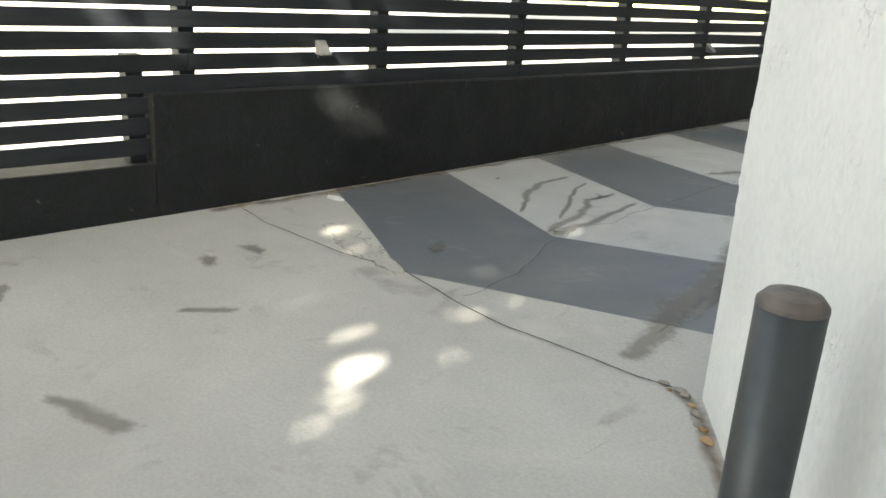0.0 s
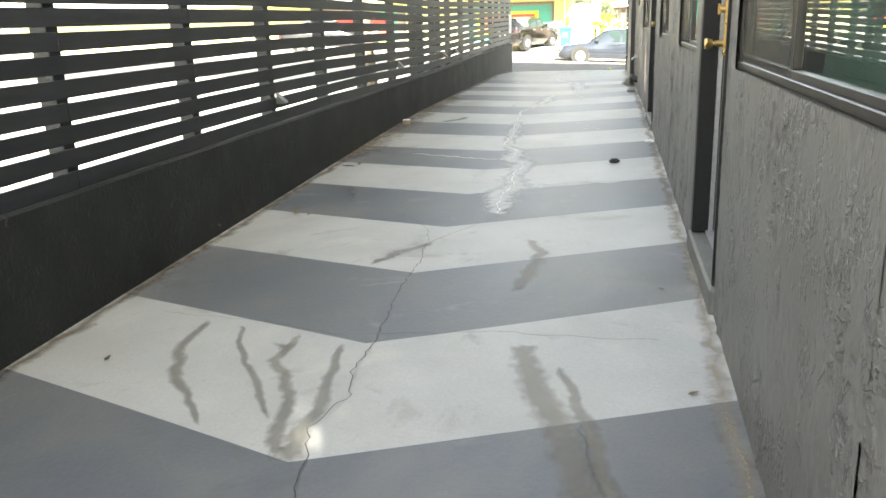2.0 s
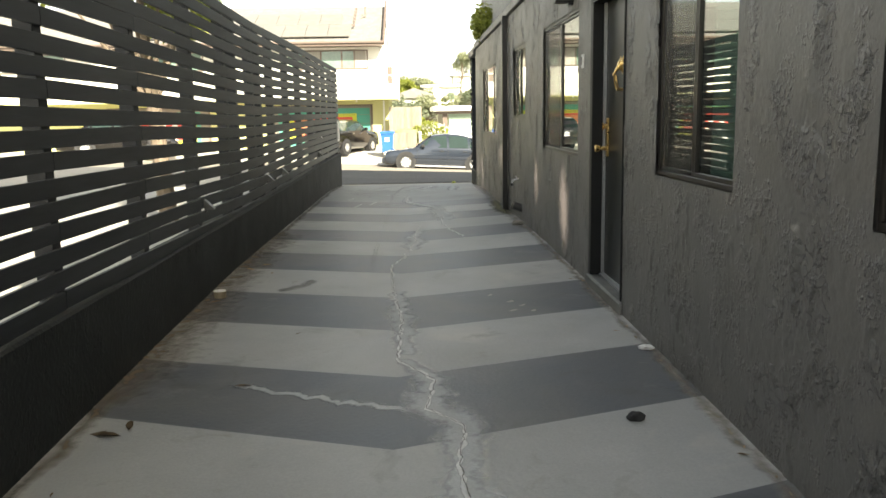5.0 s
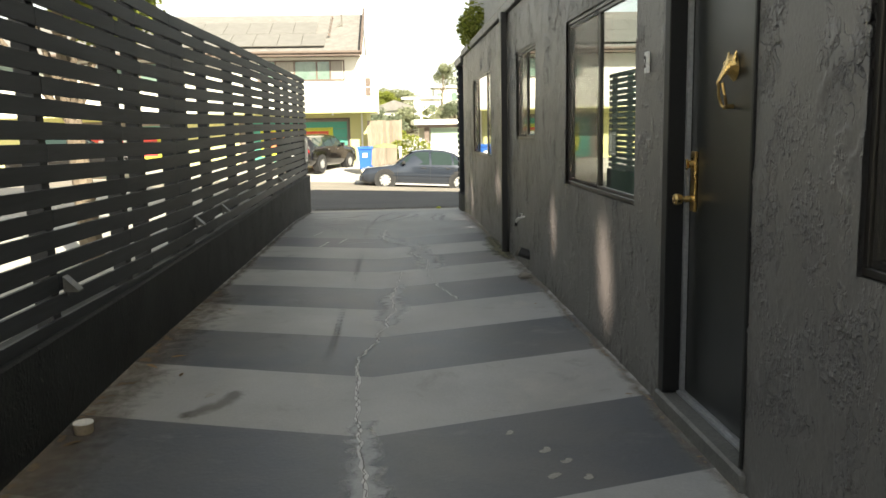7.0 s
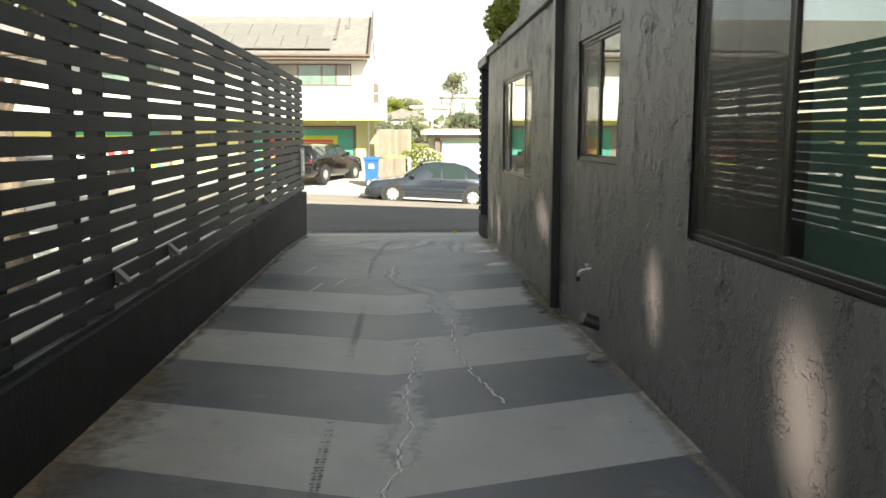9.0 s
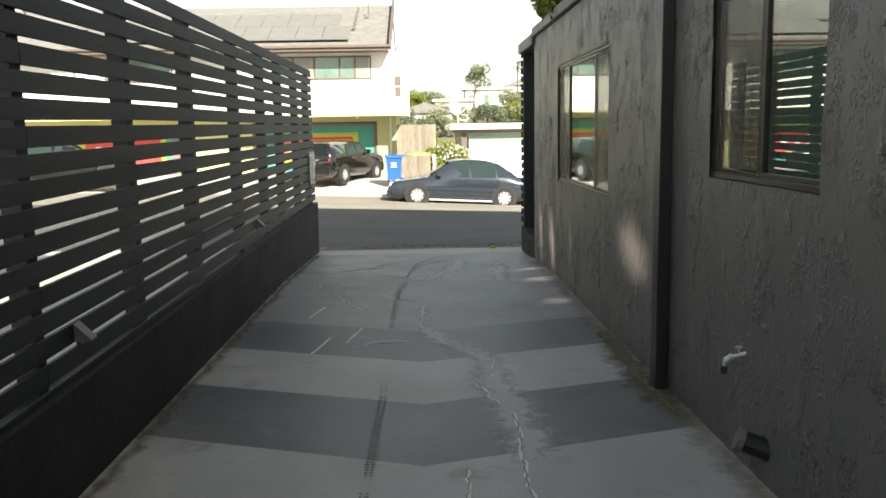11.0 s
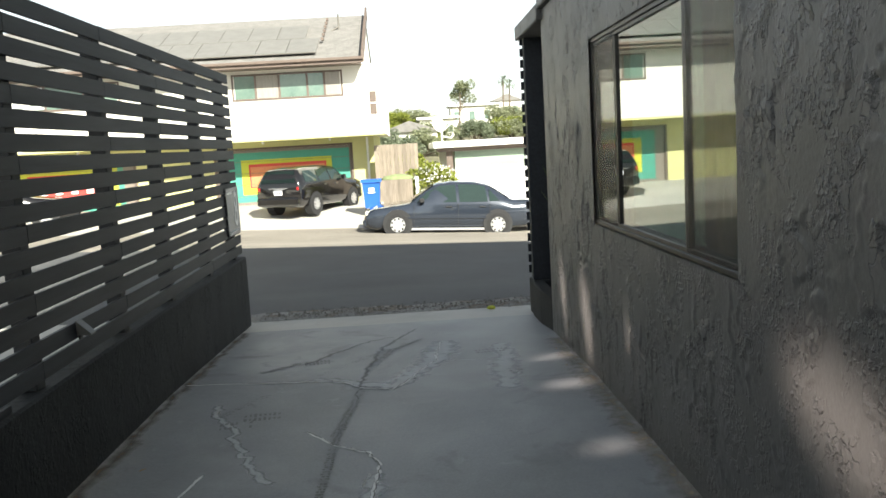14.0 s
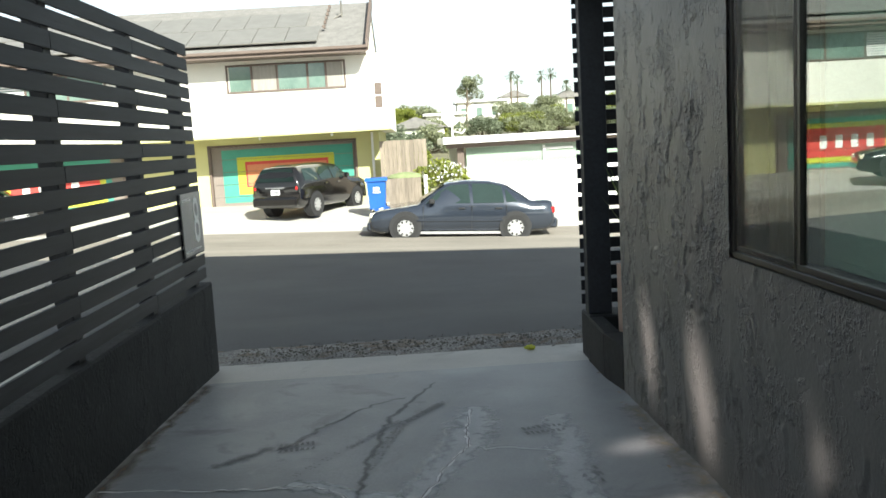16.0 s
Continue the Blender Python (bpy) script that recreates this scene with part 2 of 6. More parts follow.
BROWN_TRIM = material("brown_trim", (0.14, 0.105, 0.085), 0.6, size=4, amount=0.2)
ROOF = material("grey_shingle", (0.21, 0.20, 0.185), 0.9, size=3, amount=0.5, grain=25, grain_amount=0.25, bump=0.01, bump_size=30)
GRASSY = material("hill_ground", (0.16, 0.15, 0.09), 0.95, size=0.05, amount=0.5, grain=0.6, grain_amount=0.3)


def glass_material(name, tint, rough=0.0, through=0.1):
    """Window glass: a mirror-like coat that grows towards grazing views over a see-through pane; through is its gloss face on."""
    m = bpy.data.materials.new(name)
    m.use_nodes = True
    n, l = m.node_tree.nodes, m.node_tree.links
    n.remove(n["Principled BSDF"])
    out = n["Material Output"]
    gl = n.new("ShaderNodeBsdfGlossy")
    gl.inputs["Roughness"].default_value = rough
    gl.inputs["Color"].default_value = (0.95, 0.97, 0.96, 1)
    tr = n.new("ShaderNodeBsdfTransparent")
    tr.inputs["Color"].default_value = (*tint, 1)
    fr = n.new("ShaderNodeLayerWeight")
    fr.inputs["Blend"].default_value = 0.5
    edge = n.new("ShaderNodeMath")
    edge.operation = "POWER"
    edge.inputs[1].default_value = 4.0
    l.new(fr.outputs["Facing"], edge.inputs[0])
    gain = n.new("ShaderNodeMapRange")
    gain.inputs[3].default_value = through
    l.new(edge.outputs[0], gain.inputs[0])
    mx = n.new("ShaderNodeMixShader")
    l.new(gain.outputs[0], mx.inputs[0])
    l.new(tr.outputs[0], mx.inputs[1])
    l.new(gl.outputs[0], mx.inputs[2])
    l.new(mx.outputs[0], out.inputs[0])
    return m


GLASS = glass_material("window_glass", (0.78, 0.84, 0.80), 0.0, 0.17)


def screen_material():
    m = material("insect_screen", (0.060, 0.054, 0.045), 0.45, size=8, amount=0.2, stretch=(1, 6, 0.1))
    n, l = m.node_tree.nodes, m.node_tree.links
    tr = n.new("ShaderNodeBsdfTransparent")
    mx = n.new("ShaderNodeMixShader")
    mx.inputs[0].default_value = 0.30
    l.new(tr.outputs[0], mx.inputs[1])
    l.new(n["Principled BSDF"].outputs[0], mx.inputs[2])
    l.new(mx.outputs[0], n["Material Output"].inputs[0])
    return m


SCREEN = screen_material()


def lerp_table(rows):
    ys, zs = zip(*rows)
    return lambda y: float(np.interp(y, ys, zs))


# ---- the alley floor ----
Z_LEFT = lerp_table([(-6, -0.16), (0, -0.10), (2, -0.08), (4, -0.052), (5, -0.03), (6, -0.005), (7.8, 0.035), (10, 0.09), (12.2, 0.13), (14, 0.115), (17.2, 0.085), (18.7, 0.075), (20.7, 0.05), (22.3, -0.02), (23.7, -0.085), (25, -0.15)])
Z_MID = lerp_table([(-6, -0.12), (0, -0.11), (2.0, -0.09), (2.6, -0.08), (3.4, -0.02), (4.35, 0.02), (5.3, 0.05), (7.1, 0.088), (9, 0.12), (12, 0.145), (16, 0.10), (20, 0.05), (22.3, -0.025), (23.7, -0.085), (25, -0.15)])
Z_RIGHT = lerp_table([(-6, -0.10), (0, -0.06), (2, -0.02), (2.5, 0.0), (3.2, 0.02), (4.1, 0.065), (4.9, 0.115), (6, 0.125), (7.5, 0.14), (9, 0.16), (11.8, 0.175), (13.8, 0.17), (16.4, 0.13), (17.8, 0.10), (20.6, 0.07), (22.0, 0.0), (22.6, -0.04), (23.7, -0.085), (25, -0.15)])


FOLD_X = lerp_table([(0, -1.62), (2.6, -1.59), (3.4, -1.44), (8.0, -1.455), (25, -1.45)])      # the line of the stripes' points


def floor_z(x, y):
    m = FOLD_X(y)
    if x < m:
        k = min(1.0, (m - x) / (2.98 + m))
        return Z_MID(y) * (1 - k) + Z_LEFT(y) * k
    k = min(1.0, (x - m) / -m)
    return Z_MID(y) * (1 - k) + Z_RIGHT(y) * k


def chevron(u):
    """How far along the alley a stripe's edge lies beyond its point; u runs from -1 at the left wall to 1 at the right."""
    return 0.54 * -u if u < 0 else 0.35 * u


LEFT_LAG = lerp_table([(1, 0.0), (2.5, 0.05), (4, 0.10), (7.8, 0.12), (10.2, 0.0)])
RIGHT_LAG = lerp_table([(1, 0.0), (2.5, 0.12), (4, 0.14), (6, 0.12), (7.5, 0.08), (9.5, 0.0)])
STRIPE0, STRIPE_STEP, STRIPES = 2.56, 0.913, 17


def build_floor():
    us = [-1.08] + [-1 + i * 0.1 for i in range(21)]
    ss = [STRIPE0 - 0.1826 * i for i in range(18, 0, -1)] + [STRIPE0 + STRIPE_STEP / 5 * i for i in range(STRIPES * 5 + 1)]
    s = ss[-1]
    while s < 22.75:
        s += 0.18
        ss.append(s)
    bm = bmesh.new()
    rows = []
    for s in ss:
        fade = min(1.0, max(0.0, (23.0 - s) / 3.0))
        row = []
        for u in us:
            y = s + chevron(u) * fade + (LEFT_LAG(s) * -u if u < 0 else RIGHT_LAG(s) * u)
            x = FOLD_X(y) + (u * (2.98 + FOLD_X(y)) if u < 0 else -u * FOLD_X(y))
            row.append(bm.verts.new((x, y, floor_z(x, y))))
        rows.append(row)
    last = [bm.verts.new((v.co.x, 23.18, floor_z(v.co.x, 23.18))) for v in rows[-1]]
    rows.append(last)
    ss.append(23.18)
    for j in range(len(ss) - 1):
        k = (0.5 * (ss[j] + ss[j + 1]) - STRIPE0) / STRIPE_STEP
        index = 0 if k < 0 else (3 if k > STRIPES else (1 if int(k) % 2 == 0 else 0))
        if k < 0:
            index = 2 if k < -0.2 else 2
        for i in range(len(us) - 1):
            f = bm.faces.new((rows[j][i], rows[j][i + 1], rows[j + 1][i + 1], rows[j + 1][i]))
            f.material_index = index
    ob = link_bm("floor", bm, [LIGHT, DARK, PALE, BARE])
    tagged(ob, "concrete alley floor painted with light and dark grey chevron stripes", kind="structure")


build_floor()
# the ground at the entrance, behind and beside the start of the walk
sheet("ground", [0.0 + 0.5 * i for i in range(14)], [-7.0 + 0.5 * i for i in range(20)] + [2.8], lambda x, y: floor_z(0, y), [PALE])
sheet("pavement", [-3.10 + 0.54 * i for i in range(7)], [-7.0, -5.0, -3.0, -1.5, -0.72], lambda x, y: floor_z(min(x, 0), y), [PALE])


def road_z(x, y):
    return float(np.interp(y, [22, 24.6, 27, 37.5, 38.9, 43, 45, 60], [-0.12, -0.15, -0.24, -0.67, -0.62, -0.22, -0.15, -0.1])) - 0.055 * float(np.interp(y, [25, 37, 41], [0, 1, 0.3])) * max(-12, min(x, 12))


WX = [-60, -40, -25, -15, -10, -7, -5, -3.4, -2, -1, 0, 1, 2, 3.5, 6, 10, 20, 40, 60]
# the paler tone starts at the edge of the building's shadow
sheet("road", WX, [24.55, 25.5, 26.5, 28, 30, 32, 33.3, 34, 36, 37.5, 38.9], road_z, [ASPHALT, SUNLIT_ASPHALT], lambda x, y: 1 if y > 33.3 else 0)
tagged(sheet("pavement", WX, [38.9, 40, 41, 42, 43, 45, 52], road_z, [LOT]), "sunlit concrete driveway apron")
sheet("pavement", [-3.1 + 0.25 * i for i in range(14)], [23.19, 23.5, 23.83], lambda x, y: floor_z(min(x, 0), y) - 0.004, [PALE])
rough_rng = random.Random(8)
tagged(sheet("road_edge", [-3.6 + 0.12 * i for i in range(40)], [23.83, 23.9, 24.0, 24.1, 24.2, 24.3, 24.4, 24.5, 24.6],
             lambda x, y: floor_z(min(x, 0), y) - 0.006 + rough_rng.uniform(-0.008, 0.008) + (0.0 if 23.9 < y < 24.5 else -0.012), [ROUGH_ASPHALT]), "crumbling old asphalt strip at the road's edge")


def far_z(x, y):
    return float(np.interp(y, [52, 70, 100, 150, 220], [-0.1, -2.5, 0.5, 5.0, 6.5])) + 0.8 * noise.noise((x * 0.02, y * 0.02, 0))


sheet("ground_hill", [-300 + 20 * i for i in range(31)], [52, 60, 70, 80, 90, 100, 115, 130, 150, 180, 220, 400, 1200], lambda x, y: far_z(x, y) if y > 52 else -0.1, [GRASSY])


# ---- the dark building on the right of the alley ----
WINDOWS = [  # name, y near, y far, z sill, z head, dividers, which panels carry a screen
    ("z", 2.74, 4.52, 1.13, 2.31, (3.66,), (0, 1)),
    ("a", 5.95, 7.13, 1.12, 2.31, (6.55,), (0, 1)),
    ("a2", 8.20, 9.30, 1.13, 2.31, (8.76,), (0, 1)),
    ("b", 11.47, 13.25, 1.12, 2.31, (12.35,), (0, 1)),
    ("c", 14.58, 15.74, 1.42, 2.31, (15.18,), (0, 1)),
    ("d", 17.98, 20.36, 1.12, 2.31, (18.60, 19.80), (1, 0, 1)),
]
DOORS = [("a", 4.70, 5.69, 0.22, 2.31), ("b", 9.99, 10.99, 0.25, 2.31)]
WALL_END, WALL_TOP = 22.14, 2.78


def wall_with_openings(name, openings, y0, y1, z0, z1, x0, x1, material):
    """A wall along y from boxes round its openings (y0, y1, z0, z1)."""
    bm = bmesh.new()
    y = y0
    for a, b, c, d in sorted(openings):
        box(bm, x0, x1, y, a, z0, z1)
        if c > z0:
            box(bm, x0, x1, a, b, z0, c)
        box(bm, x0, x1, a, b, d, z1)
        y = b
    box(bm, x0, x1, y, y1, z0, z1)
    ob = link_bm(name, bm, material)
    ob["kind"] = "structure"
    return ob


openings = [(a, b, c, d) for _, a, b, c, d, _, _ in WINDOWS] + [(a, b, -0.2, d) for _, a, b, c, d in DOORS]
wall_east = wall_with_openings("wall_east", openings, 2.58, WALL_END, -0.2, WALL_TOP, 0.02, 0.22, STUCCO)
tagged(wall_east, "dark grey rough-trowelled stucco wall along the alley")


def smooth_noise(rs, shape, cells):
    """Smooth random field of the given shape with that many cells along each side."""
    grid = rs.rand(cells[0] + 3, cells[1] + 3)
    u = np.linspace(0, cells[0], shape[0])
    v = np.linspace(0, cells[1], shape[1])
    iu, iv = u.astype(int), v.astype(int)
    fu, fv = (u - iu)[:, None], (v - iv)[None, :]
    fu, fv = fu * fu * (3 - 2 * fu), fv * fv * (3 - 2 * fv)
    g = lambda a, b: grid[np.ix_(iu + a, iv + b)]
    return (g(0, 0) * (1 - fu) + g(1, 0) * fu) * (1 - fv) + (g(0, 1) * (1 - fu) + g(1, 1) * fu) * fv


def trowelled(name, origin, along, outward, length, height, holes, step, depth, seed, material, parent=None):
    """A sheet of rough-trowelled render: real relief with smooth pads, torn ridges and drips, and holes for openings."""
    us = sorted(set(np.round(np.arange(0, length + 1e-6, step), 4)) | {round(v, 4) for h in holes for v in h[:2]} | {length})
    vs = sorted(set(np.round(np.arange(0, height + 1e-6, step), 4)) | {round(v, 4) for h in holes for v in h[2:]} | {height})
    us, vs = np.array(us), np.array(vs)
    rs = np.random.RandomState(seed)
    shape = (len(us), len(vs))

    def field(size_u, size_v):
        return smooth_noise(rs, shape, (max(2, int(length / size_u)), max(2, int(height / size_v))))

    lattice = rs.rand(97, 89)

    def bent(size_u, size_v, amount):
        """Noise looked up at shifted places, so that its level lines wander."""
        u = (us[:, None] + amount * (shift_u - 0.5)) / size_u
        v = (vs[None, :] + 1.6 * amount * (shift_v - 0.5)) / size_v
        u, v = u + 40, v + 40
        iu, iv = np.floor(u).astype(int), np.floor(v).astype(int)
        fu, fv = u - iu, v - iv
        fu, fv = fu * fu * (3 - 2 * fu), fv * fv * (3 - 2 * fv)
        g = lambda a, b: lattice[(iu + a) % 97, (iv + b) % 89]
        return (g(0, 0) * (1 - fu) + g(1, 0) * fu) * (1 - fv) + (g(0, 1) * (1 - fu) + g(1, 1) * fu) * fv
    shift_u, shift_v = field(0.06, 0.05) + 0.5 * field(0.028, 0.028), field(0.05, 0.06) + 0.5 * field(0.028, 0.028)
    pads = 0.55 * bent(0.10, 0.15, 0.05) + 0.45 * bent(0.05, 0.075, 0.03)
    where = np.clip((field(0.22, 0.34) - 0.52) * 5.5, 0, 1)
    ledge = np.clip((pads - 0.50) * 16 + 0.5, 0, 1)
    lip = np.exp(-((pads - 0.545) / 0.022) ** 2) * (0.4 + 0.9 * field(0.05, 0.07))
    crease = np.exp(-((pads - 0.475) / 0.02) ** 2) * (0.3 + field(0.06, 0.09))
    rough = field(0.026, 0.03) * np.clip((field(0.2, 0.3) - 0.55) * 6, 0, 1)
    h = depth * (0.30 * ledge * where + 0.50 * lip * where - 0.35 * crease * where + 0.25 * rough + 0.18 * field(0.3, 0.4) + 0.3)
    o, a, n = np.array(origin), np.array(along), np.array(outward)
    pos = o + us[:, None, None] * a + vs[None, :, None] * np.array((0, 0, 1.0)) + h[:, :, None] * n
    index = np.arange(len(us) * len(vs)).reshape(shape)
    cu, cv = (us[:-1] + us[1:]) / 2, (vs[:-1] + vs[1:]) / 2
    keep = np.ones((len(cu), len(cv)), bool)
    for h0, h1, h2, h3 in holes:
        keep &= ~(((cu > h0) & (cu < h1))[:, None] & ((cv > h2) & (cv < h3))[None, :])
    quads = np.stack([index[:-1, :-1], index[1:, :-1], index[1:, 1:], index[:-1, 1:]], -1)[keep]
    me = bpy.data.meshes.new(name)
    me.from_pydata(pos.reshape(-1, 3).tolist(), [], quads.tolist())
    me.materials.append(material)
    me.shade_smooth()
    ob = new(name, me)
    ob["kind"] = "structure"
    if parent:
        ob.parent = parent
    return ob


relief = trowelled("wall_render", (0.004, 2.70, -0.2), (0, 1, 0), (-1, 0, 0), WALL_END - 2.70, WALL_TOP + 0.2,
                   [(max(0, a - 2.70), b - 2.70, max(0, c + 0.2), d + 0.2) for a, b, c, d in openings], 0.0105, 0.0115, 5, STUCCO)
tagged(relief, "rough-trowelled dark grey render on the alley wall")


tagged(trowelled("wall_render", (0.05, 2.485, -0.2), (-0.2, 0.98, 0), (-0.98, -0.2, 0), 0.222, WALL_TOP + 0.2, [], 0.0105, 0.011, 6, STUCCO), "rough-trowelled dark grey render")


def window(tag, y0, y1, z0, z1, cuts, screens):
    w = thing("window", "bronze aluminium sliding window with one screened panel in dark stucco wall", "window", "alley windows", kind="structure")
    fx0, fx1, t = 0.012, 0.075, 0.028
    part("window_frame", boxes((fx0, fx1, y0, y1, z0, z0 + t), (fx0, fx1, y0, y1, z1 - t, z1), (fx0, fx1, y0, y0 + t, z0 + t, z1 - t), (fx0, fx1, y1 - t, y1, z0 + t, z1 - t), bevel=0.003), FRAME, w)
    edges = [y0 + t, *cuts, y1 - t]
    for i in range(len(edges) - 1):
        a, b = edges[i], edges[i + 1]
        sash = boxes((0.022, 0.05, a, b, z0 + t, z0 + t + 0.022), (0.022, 0.05, a, b, z1 - t - 0.022, z1 - t),
                     (0.022, 0.05, a, a + 0.024, z0 + t + 0.022, z1 - t - 0.022), (0.022, 0.05, b - 0.024, b, z0 + t + 0.022, z1 - t - 0.022), bevel=0.002)
        s = part("sash", sash, FRAME, w)
        pane = part("pane", boxes((0.034, 0.038, a + 0.024, b - 0.024, z0 + t + 0.022, z1 - t - 0.022)), GLASS, s)
        pane.visible_shadow = False
        if screens[i]:
            part("screen", boxes((0.016, 0.018, a + 0.01, b - 0.01, z0 + t + 0.005, z1 - t - 0.005)), SCREEN, w, "dark brown insect screen")


for row in WINDOWS:
    window(*row)

# dark rooms behind the windows
ROOM = material("room_paint", (0.30, 0.29, 0.26), 0.9, size=1, amount=0.1)
tagged(link_bm("wall_inner", boxes((3.0, 3.1, 2.6, 22.0, 0.0, 2.7), (0.22, 3.0, 2.55, 2.65, 0.0, 2.7), (0.22, 3.0, 22.0, 22.1, 0, 2.7),
       (0.22, 3.0, 7.4, 7.5, 0.0, 2.7), (0.22, 3.0, 14.0, 14.1, 0, 2.7)), ROOM), kind="structure")
tagged(link_bm("floor_inner", boxes((0.22, 3.0, 2.65, 22.0, 0.1, 0.2)), ROOM), kind="structure")
tagged(link_bm("ceiling", boxes((0.22, 3.0, 2.65, 22.0, 2.6, 2.7)), ROOM), kind="structure")
# upper storey set back behind the balcony; unseen roof slab added to widen shadow
tagged(link_bm("wall_upper", boxes((1.6, 9.0, 2.5, 21.6, 2.78, 8.0), (-0.4, 9.0, 2.3, 22.2, 8.0, 8.2)), CREAM), "pale upper storey behind a balcony, with an unseen shade-casting roof slab", kind="structure")
# unseen blocks added to keep direct sun off the alley
tagged(link_bm("wall_upper", boxes((2.2, 9.0, -3.6, 2.2, -0.2, 11.2), (2.2, 9.0, -13.0, -3.6, -0.2, 4.2)), WHITE_STUCCO), "unseen white blocks added behind the entrance to block the sun", kind="structure")
tagged(link_bm("wall_coping", boxes((-0.045, 0.30, 2.53, 22.1, 2.79, 2.90), (-0.05, 0.30, 22.1, 23.5, 2.70, 2.84), bevel=0.01), STUCCO), "dark stucco coping along the wall top", kind="structure")

# ---- the white wall at the entrance ----
bm = bmesh.new()
prism(bm, [(0.060, 2.485), (2.20, 0.065), (2.20, 2.535), (0.10, 2.57)], "z", -0.25, 3.2)
tagged(link_bm("wall_white", bm, WHITE_STUCCO), "white-painted rough stucco wall at the alley mouth", kind="structure")
tagged(trowelled("wall_white_render", (0.045, 2.475, -0.2), (0.6606, -0.7507, 0), (-0.7507, -0.6606, 0), 3.2, 3.4, [], 0.012, 0.010, 9, WHITE_STUCCO), "white rough-trowelled render")
tagged(link_bm("wall_end", boxes((0.004, 0.22, 22.14, 22.2, -0.2, 2.78)), STUCCO), kind="structure")

# ---- doors ----
STEP = material("grey_painted_step", (0.15, 0.15, 0.14), 0.6, size=5, amount=0.4, bump=0.002)

JAMB = material("black_jamb_paint", (0.010, 0.0105, 0.011), 0.55, spec=0.3, size=6, amount=0.2)

def door(tag, y0, y1, z0, z1, knocker):
    d = thing("door", "black front door with brass handle and brass knocker" if knocker else "black front door with a brass handle in a black frame", "door", "alley doors", kind="structure")
    part("door_frame", boxes((-0.008, 0.16, y1 - 0.075, y1, z0, z1), (-0.012, 0.12, y0, y0 + 0.02, z0, z1), (-0.012, 0.12, y0 + 0.02, y1 - 0.075, z1 - 0.05, z1), bevel=0.004), JAMB, d)
    part("weatherstrip", boxes((0.072, 0.092, y1 - 0.105, y1 - 0.08, z0, z1 - 0.05)), SILVER, d, "silver metal weatherstrip")
    leaf = part("leaf", boxes((0.095, 0.14, y0 + 0.022, y1 - 0.106, z0 + 0.01, z1 - 0.05), bevel=0.003), DOORM, d, "smooth black door leaf")
    hy, hz = y1 - 0.165, (z0 + 0.965)
    part("handle_plate", boxes((0.081, 0.095, hy - 0.028, hy + 0.028, hz - 0.06, hz + 0.22), bevel=0.004), BRASS, leaf, "brass backplate")
    bm = bmesh.new()
    tube(bm, (0.085, hy, hz), (0.03, hy, hz), 0.016, 0.014, 16)
    tube(bm, (0.03, hy, hz), (0.005, hy, hz), 0.022, 0.027, 20)
    tube(bm, (0.005, hy, hz), (-0.005, hy, hz), 0.027, 0.022, 20)
    part("knob", bm, BRASS, leaf, "brass door knob", smooth=False)
    bm = bmesh.new()
    tube(bm, (0.085, hy, hz + 0.16), (0.058, hy, hz + 0.16), 0.02, 0.018, 16)
    box(bm, 0.048, 0.058, hy - 0.006, hy + 0.006, hz + 0.135, hz + 0.185, 0.002)
    part("deadbolt", bm, BRASS, leaf, "brass deadbolt turn")
    part("sill_strip", boxes((0.06, 0.0945, y0 + 0.022, y1 - 0.078, z0 - 0.003, z0 + 0.012), (0.075, 0.0945, y0 + 0.022, y1 - 0.078, z0 + 0.0125, z0 + 0.02), bevel=0.001), SILVER, d, "worn metal sill strip")
    tagged(link_bm("threshold", boxes((-0.022, 0.16, y0 - 0.025, y1 + 0.02, -0.1, z0 - 0.004), bevel=0.012), STEP), "dark painted concrete door step", kind="structure")
    return d


for i, (tag, y0, y1, z0, z1) in enumerate(DOORS):
    door(tag, y0, y1, z0, z1, i == 1)

# ---- the low wall and slatted fence on the left ----
LW_TOP = lerp_table([(2.0, 0.585), (12, 0.585), (16, 0.60), (20, 0.645), (23.66, 0.655)])
bm = bmesh.new()
ys = [2.0 + (23.66 - 2.0) * i / 60 for i in range(61)]
rings = []
for y in ys:
    t = LW_TOP(y) + 0.004 * noise.noise((y * 2.0, 0, 0))
    rings.append([bm.verts.new(c) for c in [(-2.98, y, -0.3), (-2.975 + 0.006 * noise.noise((y, 3, 0)), y, t - 0.012), (-2.99, y, t), (-3.2, y, t), (-3.2, y, -0.3)]])
for a, b in zip(rings, rings[1:]):
    for i in range(4):
        bm.faces.new((a[i], a[i + 1], b[i + 1], b[i]))
bm.faces.new(rings[0])
bm.faces.new(rings[-1][::-1])
box(bm, -3.2, -2.98, -7, 2.0, -0.4, 0.215, 0.006)
tagged(link_bm("wall_low", bm, LOWWALL), "low black-painted rendered wall under the slatted fence", kind="structure")

POST_Y = [-4.2, -2.95, -1.7, -0.4, 0.90, 2.22, 3.54, 4.83, 6.13, 7.39, 8.67, 9.95, 11.28, 12.45, 12.90, 13.74, 14.17, 15.00, 16.25, 17.49, 18.94, 20.15, 21.20, 22.40, 23.45]
PITCH, SLAT_H, FENCE_TOP = 0.1095, 0.0875, 2.532
VIEW_SHIFT = lerp_table([(2, 0.0), (4.6, 0.004), (8, 0.014), (9.3, 0.012), (10.4, 0.0), (12, -0.042), (13.2, -0.056), (14.4, -0.055), (15.6, -0.035), (18, -0.012), (20.5, -0.016), (21.4, -0.004), (24, 0.0)])      # board heights shifted along the run to fit the camera's view
fence = thing("fence", "dark-stained horizontal slat fence on a low black wall", "fence", at=(-3.0, 12, 0.6))
